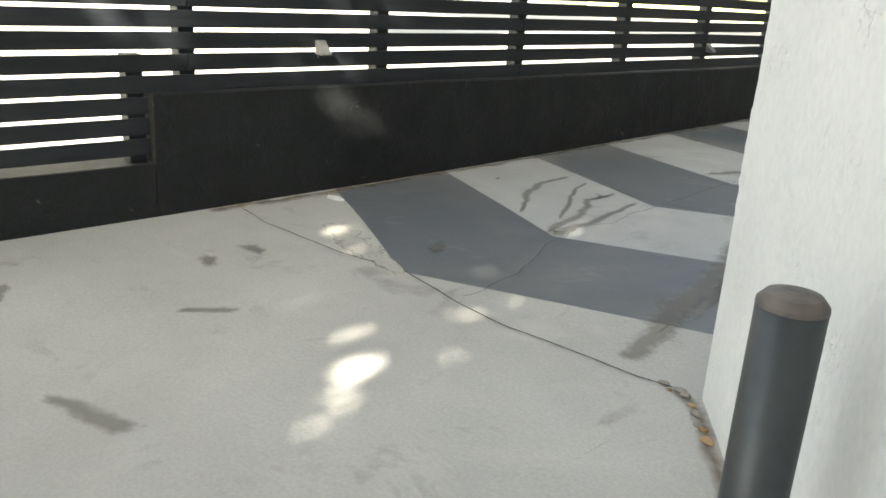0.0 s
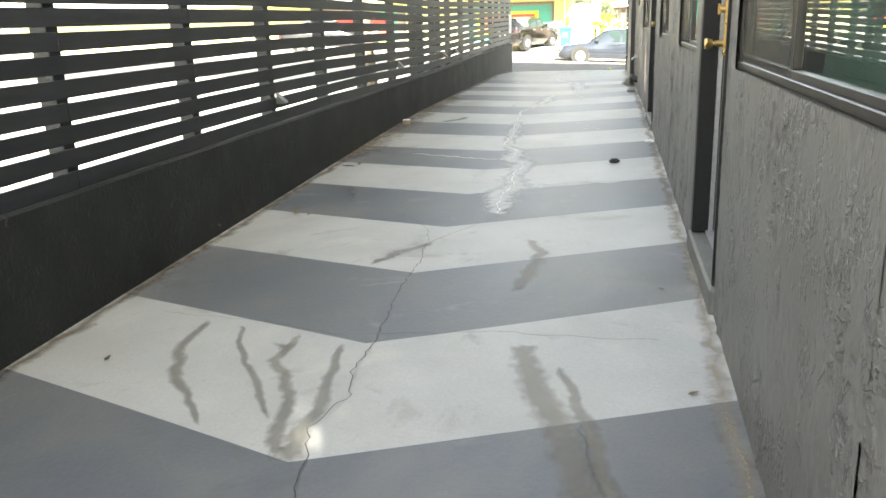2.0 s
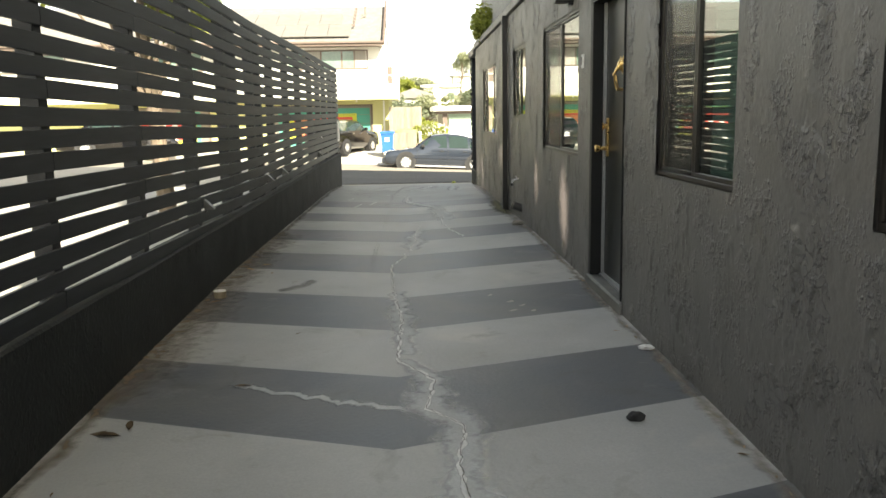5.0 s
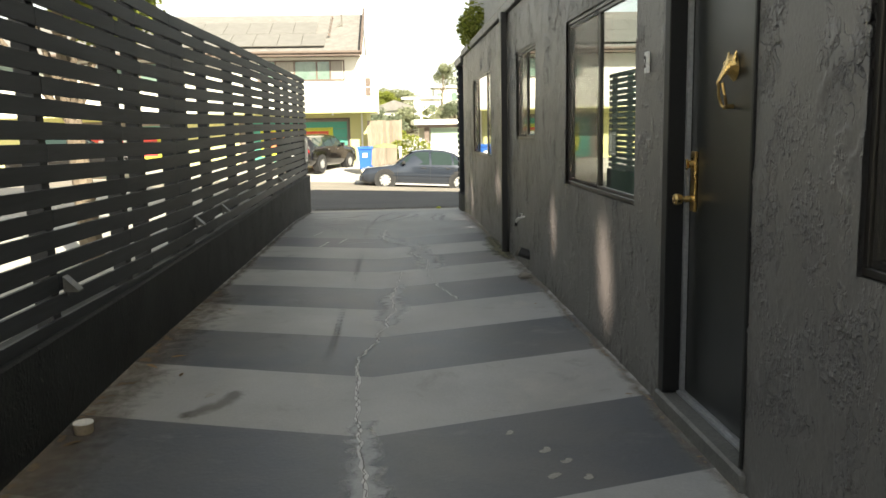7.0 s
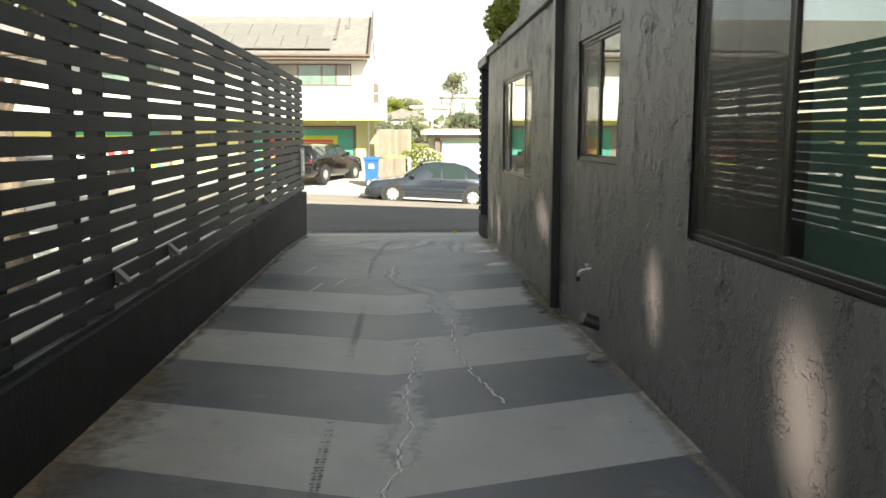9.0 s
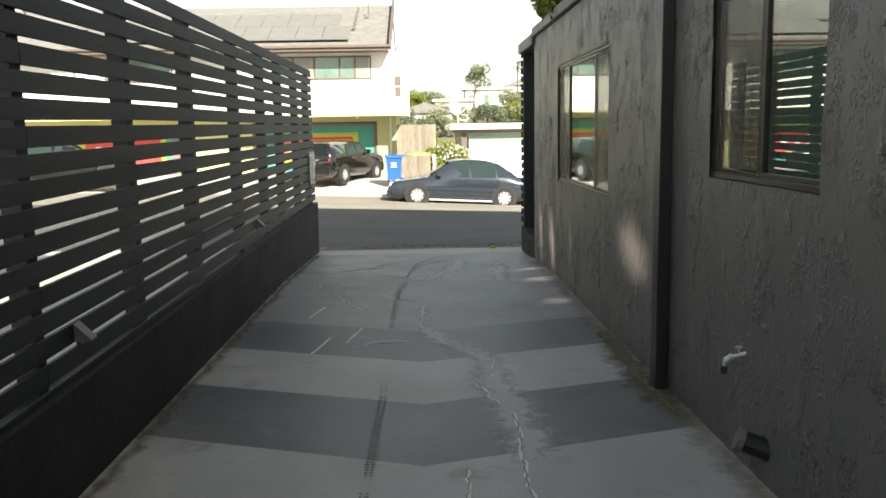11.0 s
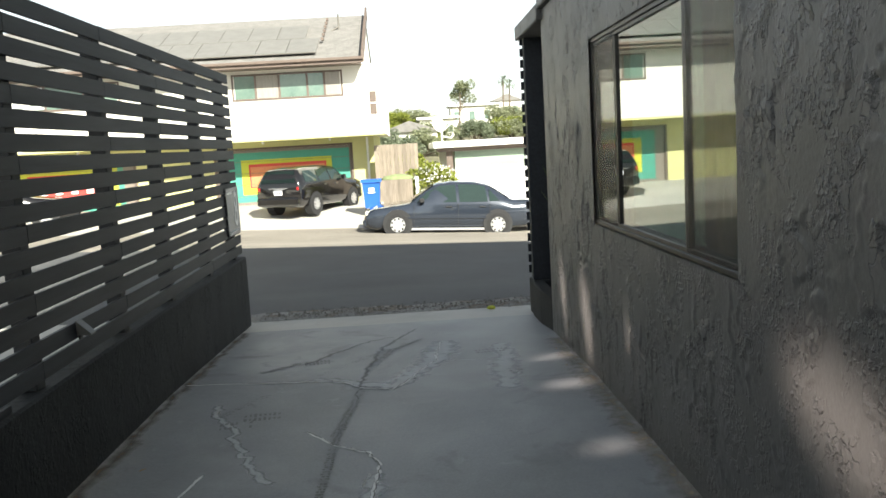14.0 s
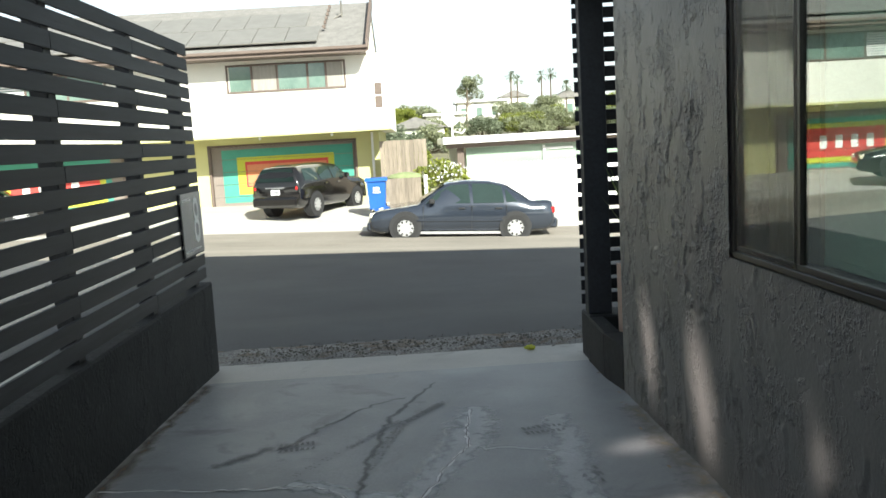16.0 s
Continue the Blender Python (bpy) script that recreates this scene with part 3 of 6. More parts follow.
fence.location = (0, 0, 0)
part("post", boxes((-3.12, -3.03, 1.885, 1.975, 0.215, 0.78), bevel=0.004), SLAT, fence, "short black post")
for y in POST_Y:
    z0 = 0.215 if y < 2.0 else LW_TOP(y)
    part("post", boxes((-3.12, -3.03, y - 0.045, y + 0.045, z0, FENCE_TOP - 0.065), bevel=0.004), SLAT, fence)
rng = random.Random(4)
for k in range(21):
    top = FENCE_TOP - k * PITCH
    joints = [-5.0]
    start = k % 2
    for i, y in enumerate(POST_Y):
        if i % 3 == (k * 2) % 3 and 0 < y < 22.5:
            joints.append(y)
    joints.append(23.66)
    for a, b in zip(joints, joints[1:]):
        if k > 16:
            limit = 18.6 if k == 17 else 1.99
            if a > limit - 0.1:
                continue
            b = min(b, limit)
            if b <= a:
                continue
        j = rng.uniform(-0.0025, 0.0025)
        bm = boxes((-3.029 + 0.3 * j, -3.009 + 0.3 * j, a + 0.002, b - 0.002, top - SLAT_H + j, top + j), bevel=0.002)
        for v in bm.verts:
            v.co.z += VIEW_SHIFT(v.co.y)
        part("slat", bm, SLAT, fence)

# ---- the open lot beyond the fence, and the ground round about ----
LOTX = [-60, -40, -25, -16, -12, -9, -7, -5, -4, -3.21]
sheet("ground_lot", LOTX, [-60, -30, -20, -10, -7, 0, 6, 12, 18, 24.54], lambda x, y: -0.12, [LOT])
sheet("ground_east", [0.23, 3, 8, 20, 60], [2.6, 24.54], lambda x, y: -0.14, [LOT])
sheet("ground_back", [6.62, 20, 60], [-60, -10, 2.6], lambda x, y: -0.12, [LOT])
sheet("ground_rear", [-3.2, 2, 6.62], [-60, -7.0], lambda x, y: -0.14, [LOT])
# building added across the lot to bounce sun onto the alley's first stretch
tagged(link_bm("wall_bounce", boxes((-24, -12.5, -14, 11, -0.2, 7.2), (-24.3, -12.2, -14.3, 11.3, 7.2, 7.4)), CREAM), "cream building added across the lot to bounce sunlight", kind="structure")


# ---- foliage ----
def leaf_cloud(name, clumps, count, size, material, parent=None, seed=1, label="", droop=0.0, gaps=()):
    """Many small leaf blades in clumps (x, y, z, radius, flattening)."""
    rs = np.random.RandomState(seed)
    clumps = np.array(clumps, float)
    weight = clumps[:, 3] ** 2
    pick = rs.choice(len(clumps), count, p=weight / weight.sum())
    way = rs.normal(size=(count, 3))
    way /= np.linalg.norm(way, axis=1)[:, None]
    radius = clumps[pick, 3] * rs.uniform(0.35, 1.0, count) ** 0.5 * rs.uniform(0.8, 1.1, count)
    centre = clumps[pick, :3] + way * radius[:, None] * np.stack([np.ones(count), np.ones(count), clumps[pick, 4]], 1)
    for spot, way_, r in gaps:
        d = centre - np.array(spot)
        w = np.array(way_)
        centre = centre[np.linalg.norm(d - np.outer(d @ w, w), axis=1) > r * rs.uniform(0.25, 1.75, len(centre))]
    count = len(centre)
    way = way[:count]
    a = rs.normal(size=(count, 3)) * (1, 1, 0.6) + way * 0.5 - np.array((0, 0, droop))
    a /= np.linalg.norm(a, axis=1)[:, None]
    b = np.cross(a, rs.normal(size=(count, 3)))
    b /= np.linalg.norm(b, axis=1)[:, None]
    s = size * rs.uniform(0.6, 1.3, count)[:, None]
    verts = np.stack([centre - a * s, centre + b * s * 0.42, centre + a * s, centre - b * s * 0.42], 1).reshape(-1, 3)
    faces = np.arange(count * 4).reshape(-1, 4)
    me = bpy.data.meshes.new(name)
    me.from_pydata(verts.tolist(), [], faces.tolist())
    me.materials.append(material)
    ob = new(name, me)
    if parent:
        ob.parent = parent
    if label:
        ob["label"] = label
    return ob


def leaf_material(name, base, second):
    m = bpy.data.materials.new(name)
    m.use_nodes = True
    n, l = m.node_tree.nodes, m.node_tree.links
    b = n["Principled BSDF"]
    geo = n.new("ShaderNodeNewGeometry")
    mx = n.new("ShaderNodeMix")
    mx.data_type = "RGBA"
    mx.inputs["A"].default_value, mx.inputs["B"].default_value = (*base, 1), (*second, 1)
    l.new(geo.outputs["Random Per Island"], mx.inputs["Factor"])
    l.new(mx.outputs["Result"], b.inputs["Base Color"])
    b.inputs["Roughness"].default_value = 0.55
    tl = n.new("ShaderNodeBsdfTranslucent")
    l.new(mx.outputs["Result"], tl.inputs["Color"])
    ms = n.new("ShaderNodeMixShader")
    ms.inputs[0].default_value = 0.4
    l.new(b.outputs[0], ms.inputs[1])
    l.new(tl.outputs[0], ms.inputs[2])
    l.new(ms.outputs[0], n["Material Output"].inputs[0])
    return m


LEAF_LIGHT = leaf_material("yellow_green_leaf", (0.16, 0.20, 0.03), (0.30, 0.32, 0.06))
LEAF = leaf_material("green_leaf", (0.06, 0.10, 0.025), (0.12, 0.15, 0.04))
LEAF_DARK = leaf_material("dark_leaf", (0.035, 0.06, 0.025), (0.075, 0.095, 0.04))
# paler leaves for far trees and palms: distance haze is put into the colour
HAZY = leaf_material("haze_paled_leaf", (0.19, 0.21, 0.12), (0.30, 0.32, 0.19))
HAZY_DARK = leaf_material("haze_paled_dark_leaf", (0.14, 0.17, 0.11), (0.21, 0.24, 0.15))
BARK = material("bark", (0.16, 0.125, 0.09), 0.9, size=6, amount=0.5, stretch=(1, 1, 0.2), bump=0.01, bump_size=20)


def tree(label, x, y, z, height, spread, leaves, size, leaf, seed, trunk=0.16, clear=0.4, flat=0.7, group="", kinds=7):
    """A tapered trunk with limbs and a crown of leaf clumps."""
    t = thing("tree", label, "tree", group, at=(x, y, z))
    rng = random.Random(seed)
    bm = bmesh.new()
    base, top = Vector((0, 0, -0.3)), Vector((rng.uniform(-0.1, 0.1) * height, rng.uniform(-0.06, 0.06) * height, height * 0.75))
    fork = base.lerp(top, clear + 0.1)
    tube(bm, base, fork, trunk, trunk * 0.7, 9)
    tube(bm, fork, top, trunk * 0.7, trunk * 0.2, 8)
    clumps = [(top.x, top.y, top.z + 0.05 * height, spread * 0.4, flat)]
    for i in range(kinds):
        a = i / kinds * math.tau + rng.uniform(-0.4, 0.4)
        r = spread * rng.uniform(0.45, 0.78)
        tip = Vector((top.x + math.cos(a) * r, top.y + math.sin(a) * r, height * rng.uniform(clear + 0.15, 0.9)))
        tube(bm, fork, fork.lerp(tip, 0.85), trunk * 0.35, trunk * 0.1, 6)
        clumps.append((*tip, spread * rng.uniform(0.24, 0.42), flat))
        clumps.append((*tip.lerp(top, 0.5), spread * rng.uniform(0.22, 0.36), flat))
    part("trunk", bm, BARK, t)
    leaf_cloud("crown", clumps, leaves, size, leaf, t, seed)
    return t


tree("sunlit yellow-green tree in the lot beyond the fence", -5.25, 18.0, -0.12, 5.6, 1.75, 14000, 0.075, LEAF_LIGHT, 3, clear=0.36)
# unseen tree added behind the entrance; its crown breaks up the sunlight
shade = thing("tree", "unseen leafy tree added behind the alley mouth to dapple the sun", "tree", at=(-0.9, -8.5, -0.12))
bm = bmesh.new()
tube(bm, (0, 0, -0.2), (0.4, 0.5, 4.6), 0.28, 0.18, 12)
for tip in [(3.4, 2.2, 6.4), (2.8, 3.6, 6.6), (3.0, -1.0, 6.8), (5.4, 0.2, 6.2), (5.0, 3.6, 7.0)]:
    tube(bm, (0.4, 0.5, 4.4), tip, 0.12, 0.03, 7)
part("trunk", bm, BARK, shade)
rs = np.random.RandomState(11)
clumps = [(rs.uniform(2.4, 6.8), rs.uniform(-2.0, 5.0), rs.uniform(4.9, 7.4), rs.uniform(0.7, 1.1), 0.6) for _ in range(34)]
clumps += [(rs.uniform(1.5, 3.8), rs.uniform(1.8, 5.6), rs.uniform(6.2, 8.6), rs.uniform(0.9, 1.2), 0.7) for _ in range(16)]
clumps += [(rs.uniform(1.9, 3.6), rs.uniform(-1.2, 2.4), rs.uniform(5.4, 7.6), rs.uniform(0.7, 1.0), 0.7) for _ in range(16)]


def off_beam(c, spot):
    """How far a clump lies from the sun's way to a spot on the floor."""
    d = Vector((c[0] - 0.9, c[1] - 8.5, c[2])) - Vector(spot)
    return (d - SUN_WAY * d.dot(SUN_WAY)).length


# extra clumps put in the sun's way to shade fence and floor
for _ in range(60):
    spot = Vector((rs.uniform(-3.1, -1.9), rs.uniform(2.9, 7.6), rs.uniform(0.0, 2.2)))
    p = spot + SUN_WAY * (rs.uniform(6.0, 7.6) - spot.z) / SUN_WAY.z
    clumps.append((p.x + 0.9, p.y + 8.5, p.z, rs.uniform(0.45, 0.8), 0.7))
for _ in range(60):
    p = Vector((rs.uniform(-3.0, 0.4), rs.uniform(-0.6, 3.0), 0.0)) + SUN_WAY * rs.uniform(5.6, 7.6) / SUN_WAY.z
    clumps.append((p.x + 0.9, p.y + 8.5, p.z, rs.uniform(0.45, 0.8), 0.7))
# gaps cut in the leaves along the sun's way to chosen light spots
SPOTS = [(-0.82, 1.72, 0.0, 0.15), (-2.2, 2.55, 0.0, 0.11), (-1.53, 1.80, 0.0, 0.12), (-1.52, 2.2, 0.0, 0.11), (-0.97, 2.33, 0.0, 0.11), (-0.92, 2.7, 0.0, 0.11), (-0.4, 1.26, 0.0, 0.12), (-1.12, 1.87, 0.0, 0.10),
         (-1.8, 2.92, 0.0, 0.07), (-1.25, 1.54, 0.0, 0.08), (-0.6, 1.45, 0.0, 0.10), (-1.9, 2.45, 0.0, 0.11), (-1.7, 2.1, 0.0, 0.07), (-0.7, 2.05, 0.0, 0.08), (-1.3, 2.75, 0.0, 0.07), (-2.98, 3.15, 0.50, 0.17)]
SPOTS += [(-3.01, 3.62, 1.0 + 0.25 * i, 0.10) for i in range(4)] + [(-3.01, 3.22, 0.75 + 0.3 * i, 0.09) for i in range(4)]
GAPS = [((x + 0.9, y + 8.5, z + 0.12), SUN_WAY, r) for x, y, z, r in SPOTS]
leaf_cloud("crown", clumps, 62000, 0.11, LEAF, shade, 11, gaps=GAPS)

# ---- cars ----
TYRE = material("tyre_rubber", (0.02, 0.02, 0.02), 0.85, size=20, amount=0.3)
ALLOY = material("silver_wheel", (0.62, 0.62, 0.62), 0.35, metal=0.7, size=9, amount=0.1)
CHROME = material("chrome", (0.75, 0.75, 0.75), 0.12, metal=1.0, size=5, amount=0.05)
RED_LENS = material("red_lamp_lens", (0.45, 0.02, 0.02), 0.2, size=9, amount=0.2)
CLEAR_LENS = material("clear_lamp_lens", (0.75, 0.70, 0.55), 0.15, size=9, amount=0.1)
PLATE = material("number_plate", (0.75, 0.76, 0.78), 0.5, size=9, amount=0.1)
UNDER = material("dark_plastic", (0.018, 0.018, 0.019), 0.7, size=9, amount=0.2)


def paint(name, base, rough=0.14):
    m = material(name, base, rough, metal=0.35, size=1.3, amount=0.2, grain=200, grain_amount=0.05)
    m.node_tree.nodes["Principled BSDF"].inputs["Coat Weight"].default_value = 0.8
    m.node_tree.nodes["Principled BSDF"].inputs["Coat Roughness"].default_value = 0.05
    return m


def car(label, at, heading, shape, colour, wheel_rows, wheel_r, windows, group="parked cars", windscreens=()):
    """A car along its local +x. shape: rows of x, sill z, belt z, top z, half width at belt, half width at top."""
    c = thing("car", label, "car", group, at=at)
    c.rotation_euler = (0, 0, heading)
    cols = list(zip(*shape))

    def at_x(x, k):
        return float(np.interp(x, cols[0], cols[k]))

    def side(x, z):
        lo, hi, a, b = at_x(x, 2), at_x(x, 3), at_x(x, 4), at_x(x, 5)
        k = min(1, max(0, (z - lo) / max(0.02, hi - lo)))
        return a + (b - a) * k

    xs = np.linspace(cols[0][0], cols[0][-1], 61)
    rings = []
    bm = bmesh.new()
    for x in xs:
        s, b, t, w, wt = (at_x(x, k) for k in range(1, 6))
        ring = []
        for f, z in ((0.86, s), (0.97, s + 0.08), (1.02, s + (b - s) * 0.35), (1.035, s + (b - s) * 0.62), (1.0, b)):
            ring.append((w * f, z))
        for k in (0.5, 0.92):
            ring.append((w + (wt - w) * k, b + (t - b) * k))
        ring.append((wt * 0.86, t - 0.006))
        ring.append((wt * 0.45, t + 0.012))
        pts = [(x, -y, z) for y, z in ring] + [(x, y, z) for y, z in reversed(ring)]
        rings.append([bm.verts.new(p) for p in pts])
    n = len(rings[0])
    for a, b in zip(rings, rings[1:]):
        for i in range(n):
            bm.faces.new((a[i], a[(i + 1) % n], b[(i + 1) % n], b[i]))
    bm.faces.new(rings[0])
    bm.faces.new(rings[-1][::-1])
    body = part("body", bm, colour, c, smooth=True)
    for face, poly in windows:          # side windows as slightly proud panes
        for sign in (-1, 1):
            bm = bmesh.new()
            grid = [[bm.verts.new((x, sign * (side(x, z) + off), z)) for x, z in poly] for off in (0.012, -0.02)]
            bm.faces.new(grid[0])
            for i in range(len(poly)):
                j = (i + 1) % len(poly)
                bm.faces.new((grid[0][i], grid[0][j], grid[1][j], grid[1][i]))
            part("window", bm, CARGLASS_DARK, body, "tinted side glass")
    for x0, z0, x1, z1 in windscreens:
        bm = bmesh.new()
        nrm = Vector((-(z1 - z0), 0, x1 - x0)).normalized() * 0.02
        if nrm.z < 0:
            nrm = -nrm
        w0, w1 = at_x(x0, 4) * 0.86, at_x(x1, 5) * 0.90
        vs = [bm.verts.new((x + nrm.x, y, z + nrm.z)) for x, y, z in ((x0, -w0, z0), (x0, w0, z0), (x1, w1, z1), (x1, -w1, z1))]
        bm.faces.new(vs)
        bmesh.ops.solidify(bm, geom=bm.faces[:], thickness=0.01)
        part("windscreen", bm, CARGLASS_DARK, body, "dark glass")
    for wx in wheel_rows:
        for sign in (-1, 1):
            w = at_x(wx, 4)
            bm = bmesh.new()
            # uncut body: a dark disc stands in for the shade inside the arch
            tube(bm, (wx, sign * (w - 0.25), wheel_r + 0.02), (wx, sign * (w + 0.036), wheel_r + 0.02), wheel_r + 0.07, sides=28)
            part("arch_shade_disc", bm, UNDER, body, "dark disc standing in for the wheel arch's shade")
            bm = bmesh.new()
            tube(bm, (wx, sign * (w - 0.17), wheel_r), (wx, sign * (w + 0.028), wheel_r), wheel_r, sides=32)
            bmesh.ops.bevel(bm, geom=[e for e in bm.edges if len(e.link_faces) == 2 and e.calc_face_angle(0) > 1], offset=0.02, segments=2, affect="EDGES")
            bmesh.ops.translate(bm, verts=bm.verts, vec=(0, sign * 0.018, 0))
            tyre = part("wheel", bm, TYRE, c)
            bm = bmesh.new()
            tube(bm, (wx, sign * (w - 0.02), wheel_r), (wx, sign * (w + 0.052), wheel_r), wheel_r * 0.68, wheel_r * 0.60, 28)
            part("rim", bm, ALLOY, tyre, "silver wheel cover")
            bm = bmesh.new()
            for k in range(9):
                a = k / 9 * math.tau
                p = Vector((wx + math.cos(a) * wheel_r * 0.5, sign * (w + 0.05), wheel_r + math.sin(a) * wheel_r * 0.5))
                tube(bm, p, p + Vector((0, sign * 0.008, 0)), wheel_r * 0.085, sides=8)
            part("rim_holes", bm, UNDER, tyre, "dark slots in the wheel cover")
    return c, body, side


CARGLASS_DARK = material("tinted_glass", (0.018, 0.032, 0.028), 0.04, size=2, amount=0.2, spec=0.6)
SEDAN_PAINT = paint("slate_blue_paint", (0.036, 0.045, 0.062))
BLACK_PAINT = paint("black_paint", (0.012, 0.011, 0.011))
# sedan: x from front (0) to rear (4.62)
SEDAN = [(0.0, 0.34, 0.48, 0.50, 0.62, 0.50), (0.06, 0.22, 0.64, 0.69, 0.76, 0.60), (0.30, 0.18, 0.73, 0.77, 0.84, 0.68), (0.9, 0.19, 0.82, 0.86, 0.88, 0.70),
         (1.22, 0.20, 0.86, 0.91, 0.885, 0.70), (1.55, 0.20, 0.885, 1.17, 0.89, 0.66), (1.95, 0.20, 0.90, 1.41, 0.89, 0.60), (2.35, 0.20, 0.91, 1.47, 0.89, 0.58),
         (3.0, 0.20, 0.92, 1.46, 0.89, 0.58), (3.4, 0.20, 0.93, 1.38, 0.885, 0.60), (3.75, 0.20, 0.94, 1.17, 0.875, 0.66), (4.05, 0.22, 0.94, 0.985, 0.86, 0.72),
         (4.45, 0.26, 0.92, 1.00, 0.82, 0.70), (4.58, 0.32, 0.85, 0.97, 0.78, 0.66), (4.64, 0.36, 0.58, 0.60, 0.72, 0.60)]
SEDAN_WINDOWS = [("front", [(1.42, 0.92), (2.52, 0.94), (2.48, 1.40), (2.05, 1.37), (1.72, 1.21)]), ("rear", [(2.60, 0.94), (3.36, 0.95), (3.30, 1.35), (3.05, 1.40), (2.57, 1.41)]),
                 ("quarter", [(3.41, 0.96), (3.68, 0.97), (3.40, 1.29)])]


def sedan(label, at, heading, colour):
    c, body, side = car(label, at, heading, SEDAN, colour, (0.92, 3.64), 0.33, SEDAN_WINDOWS, windscreens=((1.30, 0.96, 1.90, 1.38), (3.95, 1.03, 3.42, 1.36)))
    for sign in (-1, 1):
        for x in (1.36, 2.56, 3.42):          # door shut lines
            part("door_gap", boxes((x - 0.006, x + 0.006, sign * 0.925 - 0.004, sign * 0.925 + 0.004, 0.30, 0.90)), UNDER, body)
        bm = bmesh.new()
        box(bm, 1.2, 3.32, sign * 0.927 - 0.012, sign * 0.927 + 0.012, 0.50, 0.545, 0.004)
        part("side_moulding", bm, colour, body)
        bm = bmesh.new()
        box(bm, 1.25, 3.30, sign * 0.885 - 0.02, sign * 0.885 + 0.02, 0.18, 0.245, 0.006)
        part("sill_trim", bm, ALLOY, body, "silver sill trim")
        for x in (2.22, 3.14):
            part("door_handle", boxes((x, x + 0.17, sign * 0.92 - 0.015, sign * 0.92 + 0.02, 0.80, 0.835), bevel=0.006), UNDER, body, "dark door handle")
        part("wing_mirror", boxes((1.50, 1.64, sign * 0.97 - 0.07, sign * 0.97 + 0.07, 0.93, 1.05), bevel=0.025), UNDER, body, "black wing mirror")
        part("headlight", boxes((0.03, 0.34, sign * 0.62 - 0.16, sign * 0.62 + 0.17, 0.56, 0.69), bevel=0.03), CLEAR_LENS, body, "yellowed headlight")
        part("taillight", boxes((4.36, 4.63, sign * 0.64 - 0.16, sign * 0.64 + 0.16, 0.68, 0.84), bevel=0.02), RED_LENS, body, "red taillight")
    part("front_bumper", boxes((-0.04, 0.2, -0.72, 0.72, 0.24, 0.46), bevel=0.05), colour, c)
    part("rear_bumper", boxes((4.48, 4.72, -0.74, 0.74, 0.30, 0.56), bevel=0.05), colour, c)
    return c


sedan("dark slate-blue four-door sedan parked at the far kerb", (-2.55, 38.05, -0.625), 0.0, SEDAN_PAINT).rotation_euler = (0, radians(3.1), 0)
sedan("black sedan parked on a driveway across the street", (-11.4, 40.6, 0.0), radians(200), BLACK_PAINT)

SUV = [(0.0, 0.40, 0.62, 0.66, 0.70, 0.55), (0.08, 0.26, 0.88, 0.93, 0.80, 0.62), (0.5, 0.22, 1.00, 1.06, 0.85, 0.66), (1.15, 0.24, 1.06, 1.12, 0.86, 0.68),
       (1.45, 0.24, 1.07, 1.34, 0.87, 0.66), (1.8, 0.24, 1.07, 1.56, 0.87, 0.62), (2.4, 0.24, 1.07, 1.62, 0.87, 0.61), (3.6, 0.24, 1.08, 1.60, 0.87, 0.61), (4.15, 0.26, 1.08, 1.55, 0.86, 0.60),
       (4.36, 0.30, 1.06, 1.32, 0.84, 0.66), (4.42, 0.32, 0.98, 1.06, 0.82, 0.70)]
suv, body, _ = car("black compact estate parked on the driveway, facing the garage", (-3.60, 42.55, 0.0), 0.0, SUV, BLACK_PAINT, (0.85, 3.48), 0.33,
                   [("front", [(1.55, 1.10), (2.32, 1.10), (2.32, 1.50), (1.82, 1.48)]), ("rear", [(2.42, 1.10), (3.12, 1.10), (3.12, 1.50), (2.42, 1.51)]), ("quarter", [(3.22, 1.10), (4.02, 1.12), (3.90, 1.48), (3.22, 1.50)])],
                   windscreens=((1.22, 1.12, 1.78, 1.53), (4.42, 1.10, 4.22, 1.50)))
suv.rotation_euler = (0, 0, radians(245))
suv.location = (-3.62, 44.62, -0.19)
suv.scale = (0.93, 0.93, 0.93)
for sign in (-1, 1):
    part("taillight", boxes((4.30, 4.44, sign * 0.77 - 0.055, sign * 0.77 + 0.055, 0.84, 0.97), bevel=0.03), RED_LENS, body, "red taillight")
    part("headlight", boxes((0.0, 0.2, sign * 0.62 - 0.12, sign * 0.62 + 0.12, 0.66, 0.82), bevel=0.03), CLEAR_LENS, body)
    part("wing_mirror", boxes((1.55, 1.68, sign * 0.96 - 0.08, sign * 0.96 + 0.08, 1.08, 1.24), bevel=0.03), BLACK_PAINT, body)
    for x in (1.95, 2.75):
        part("door_handle", boxes((x, x + 0.17, sign * 0.90 - 0.01, sign * 0.90 + 0.02, 0.95, 0.985), bevel=0.006), CHROME, body, "chrome door handle")
part("chrome_bar", boxes((4.42, 4.46, -0.36, 0.36, 0.90, 0.95), bevel=0.008), CHROME, body, "chrome bar over the number plate")
plate = part("number_plate", boxes((4.42, 4.455, -0.16, 0.16, 0.70, 0.86), bevel=0.003), PLATE, body, "white number plate")
part("plate_marks", boxes(*[(4.456, 4.459, -0.12 + i * 0.036, -0.10 + i * 0.036, 0.745, 0.815) for i in range(7)]), UNDER, plate)
part("rear_bumper", boxes((4.36, 4.56, -0.82, 0.82, 0.34, 0.62), bevel=0.05), BLACK_PAINT, suv)
part("front_bumper", boxes((-0.06, 0.2, -0.78, 0.78, 0.30, 0.6), bevel=0.05), BLACK_PAINT, suv)

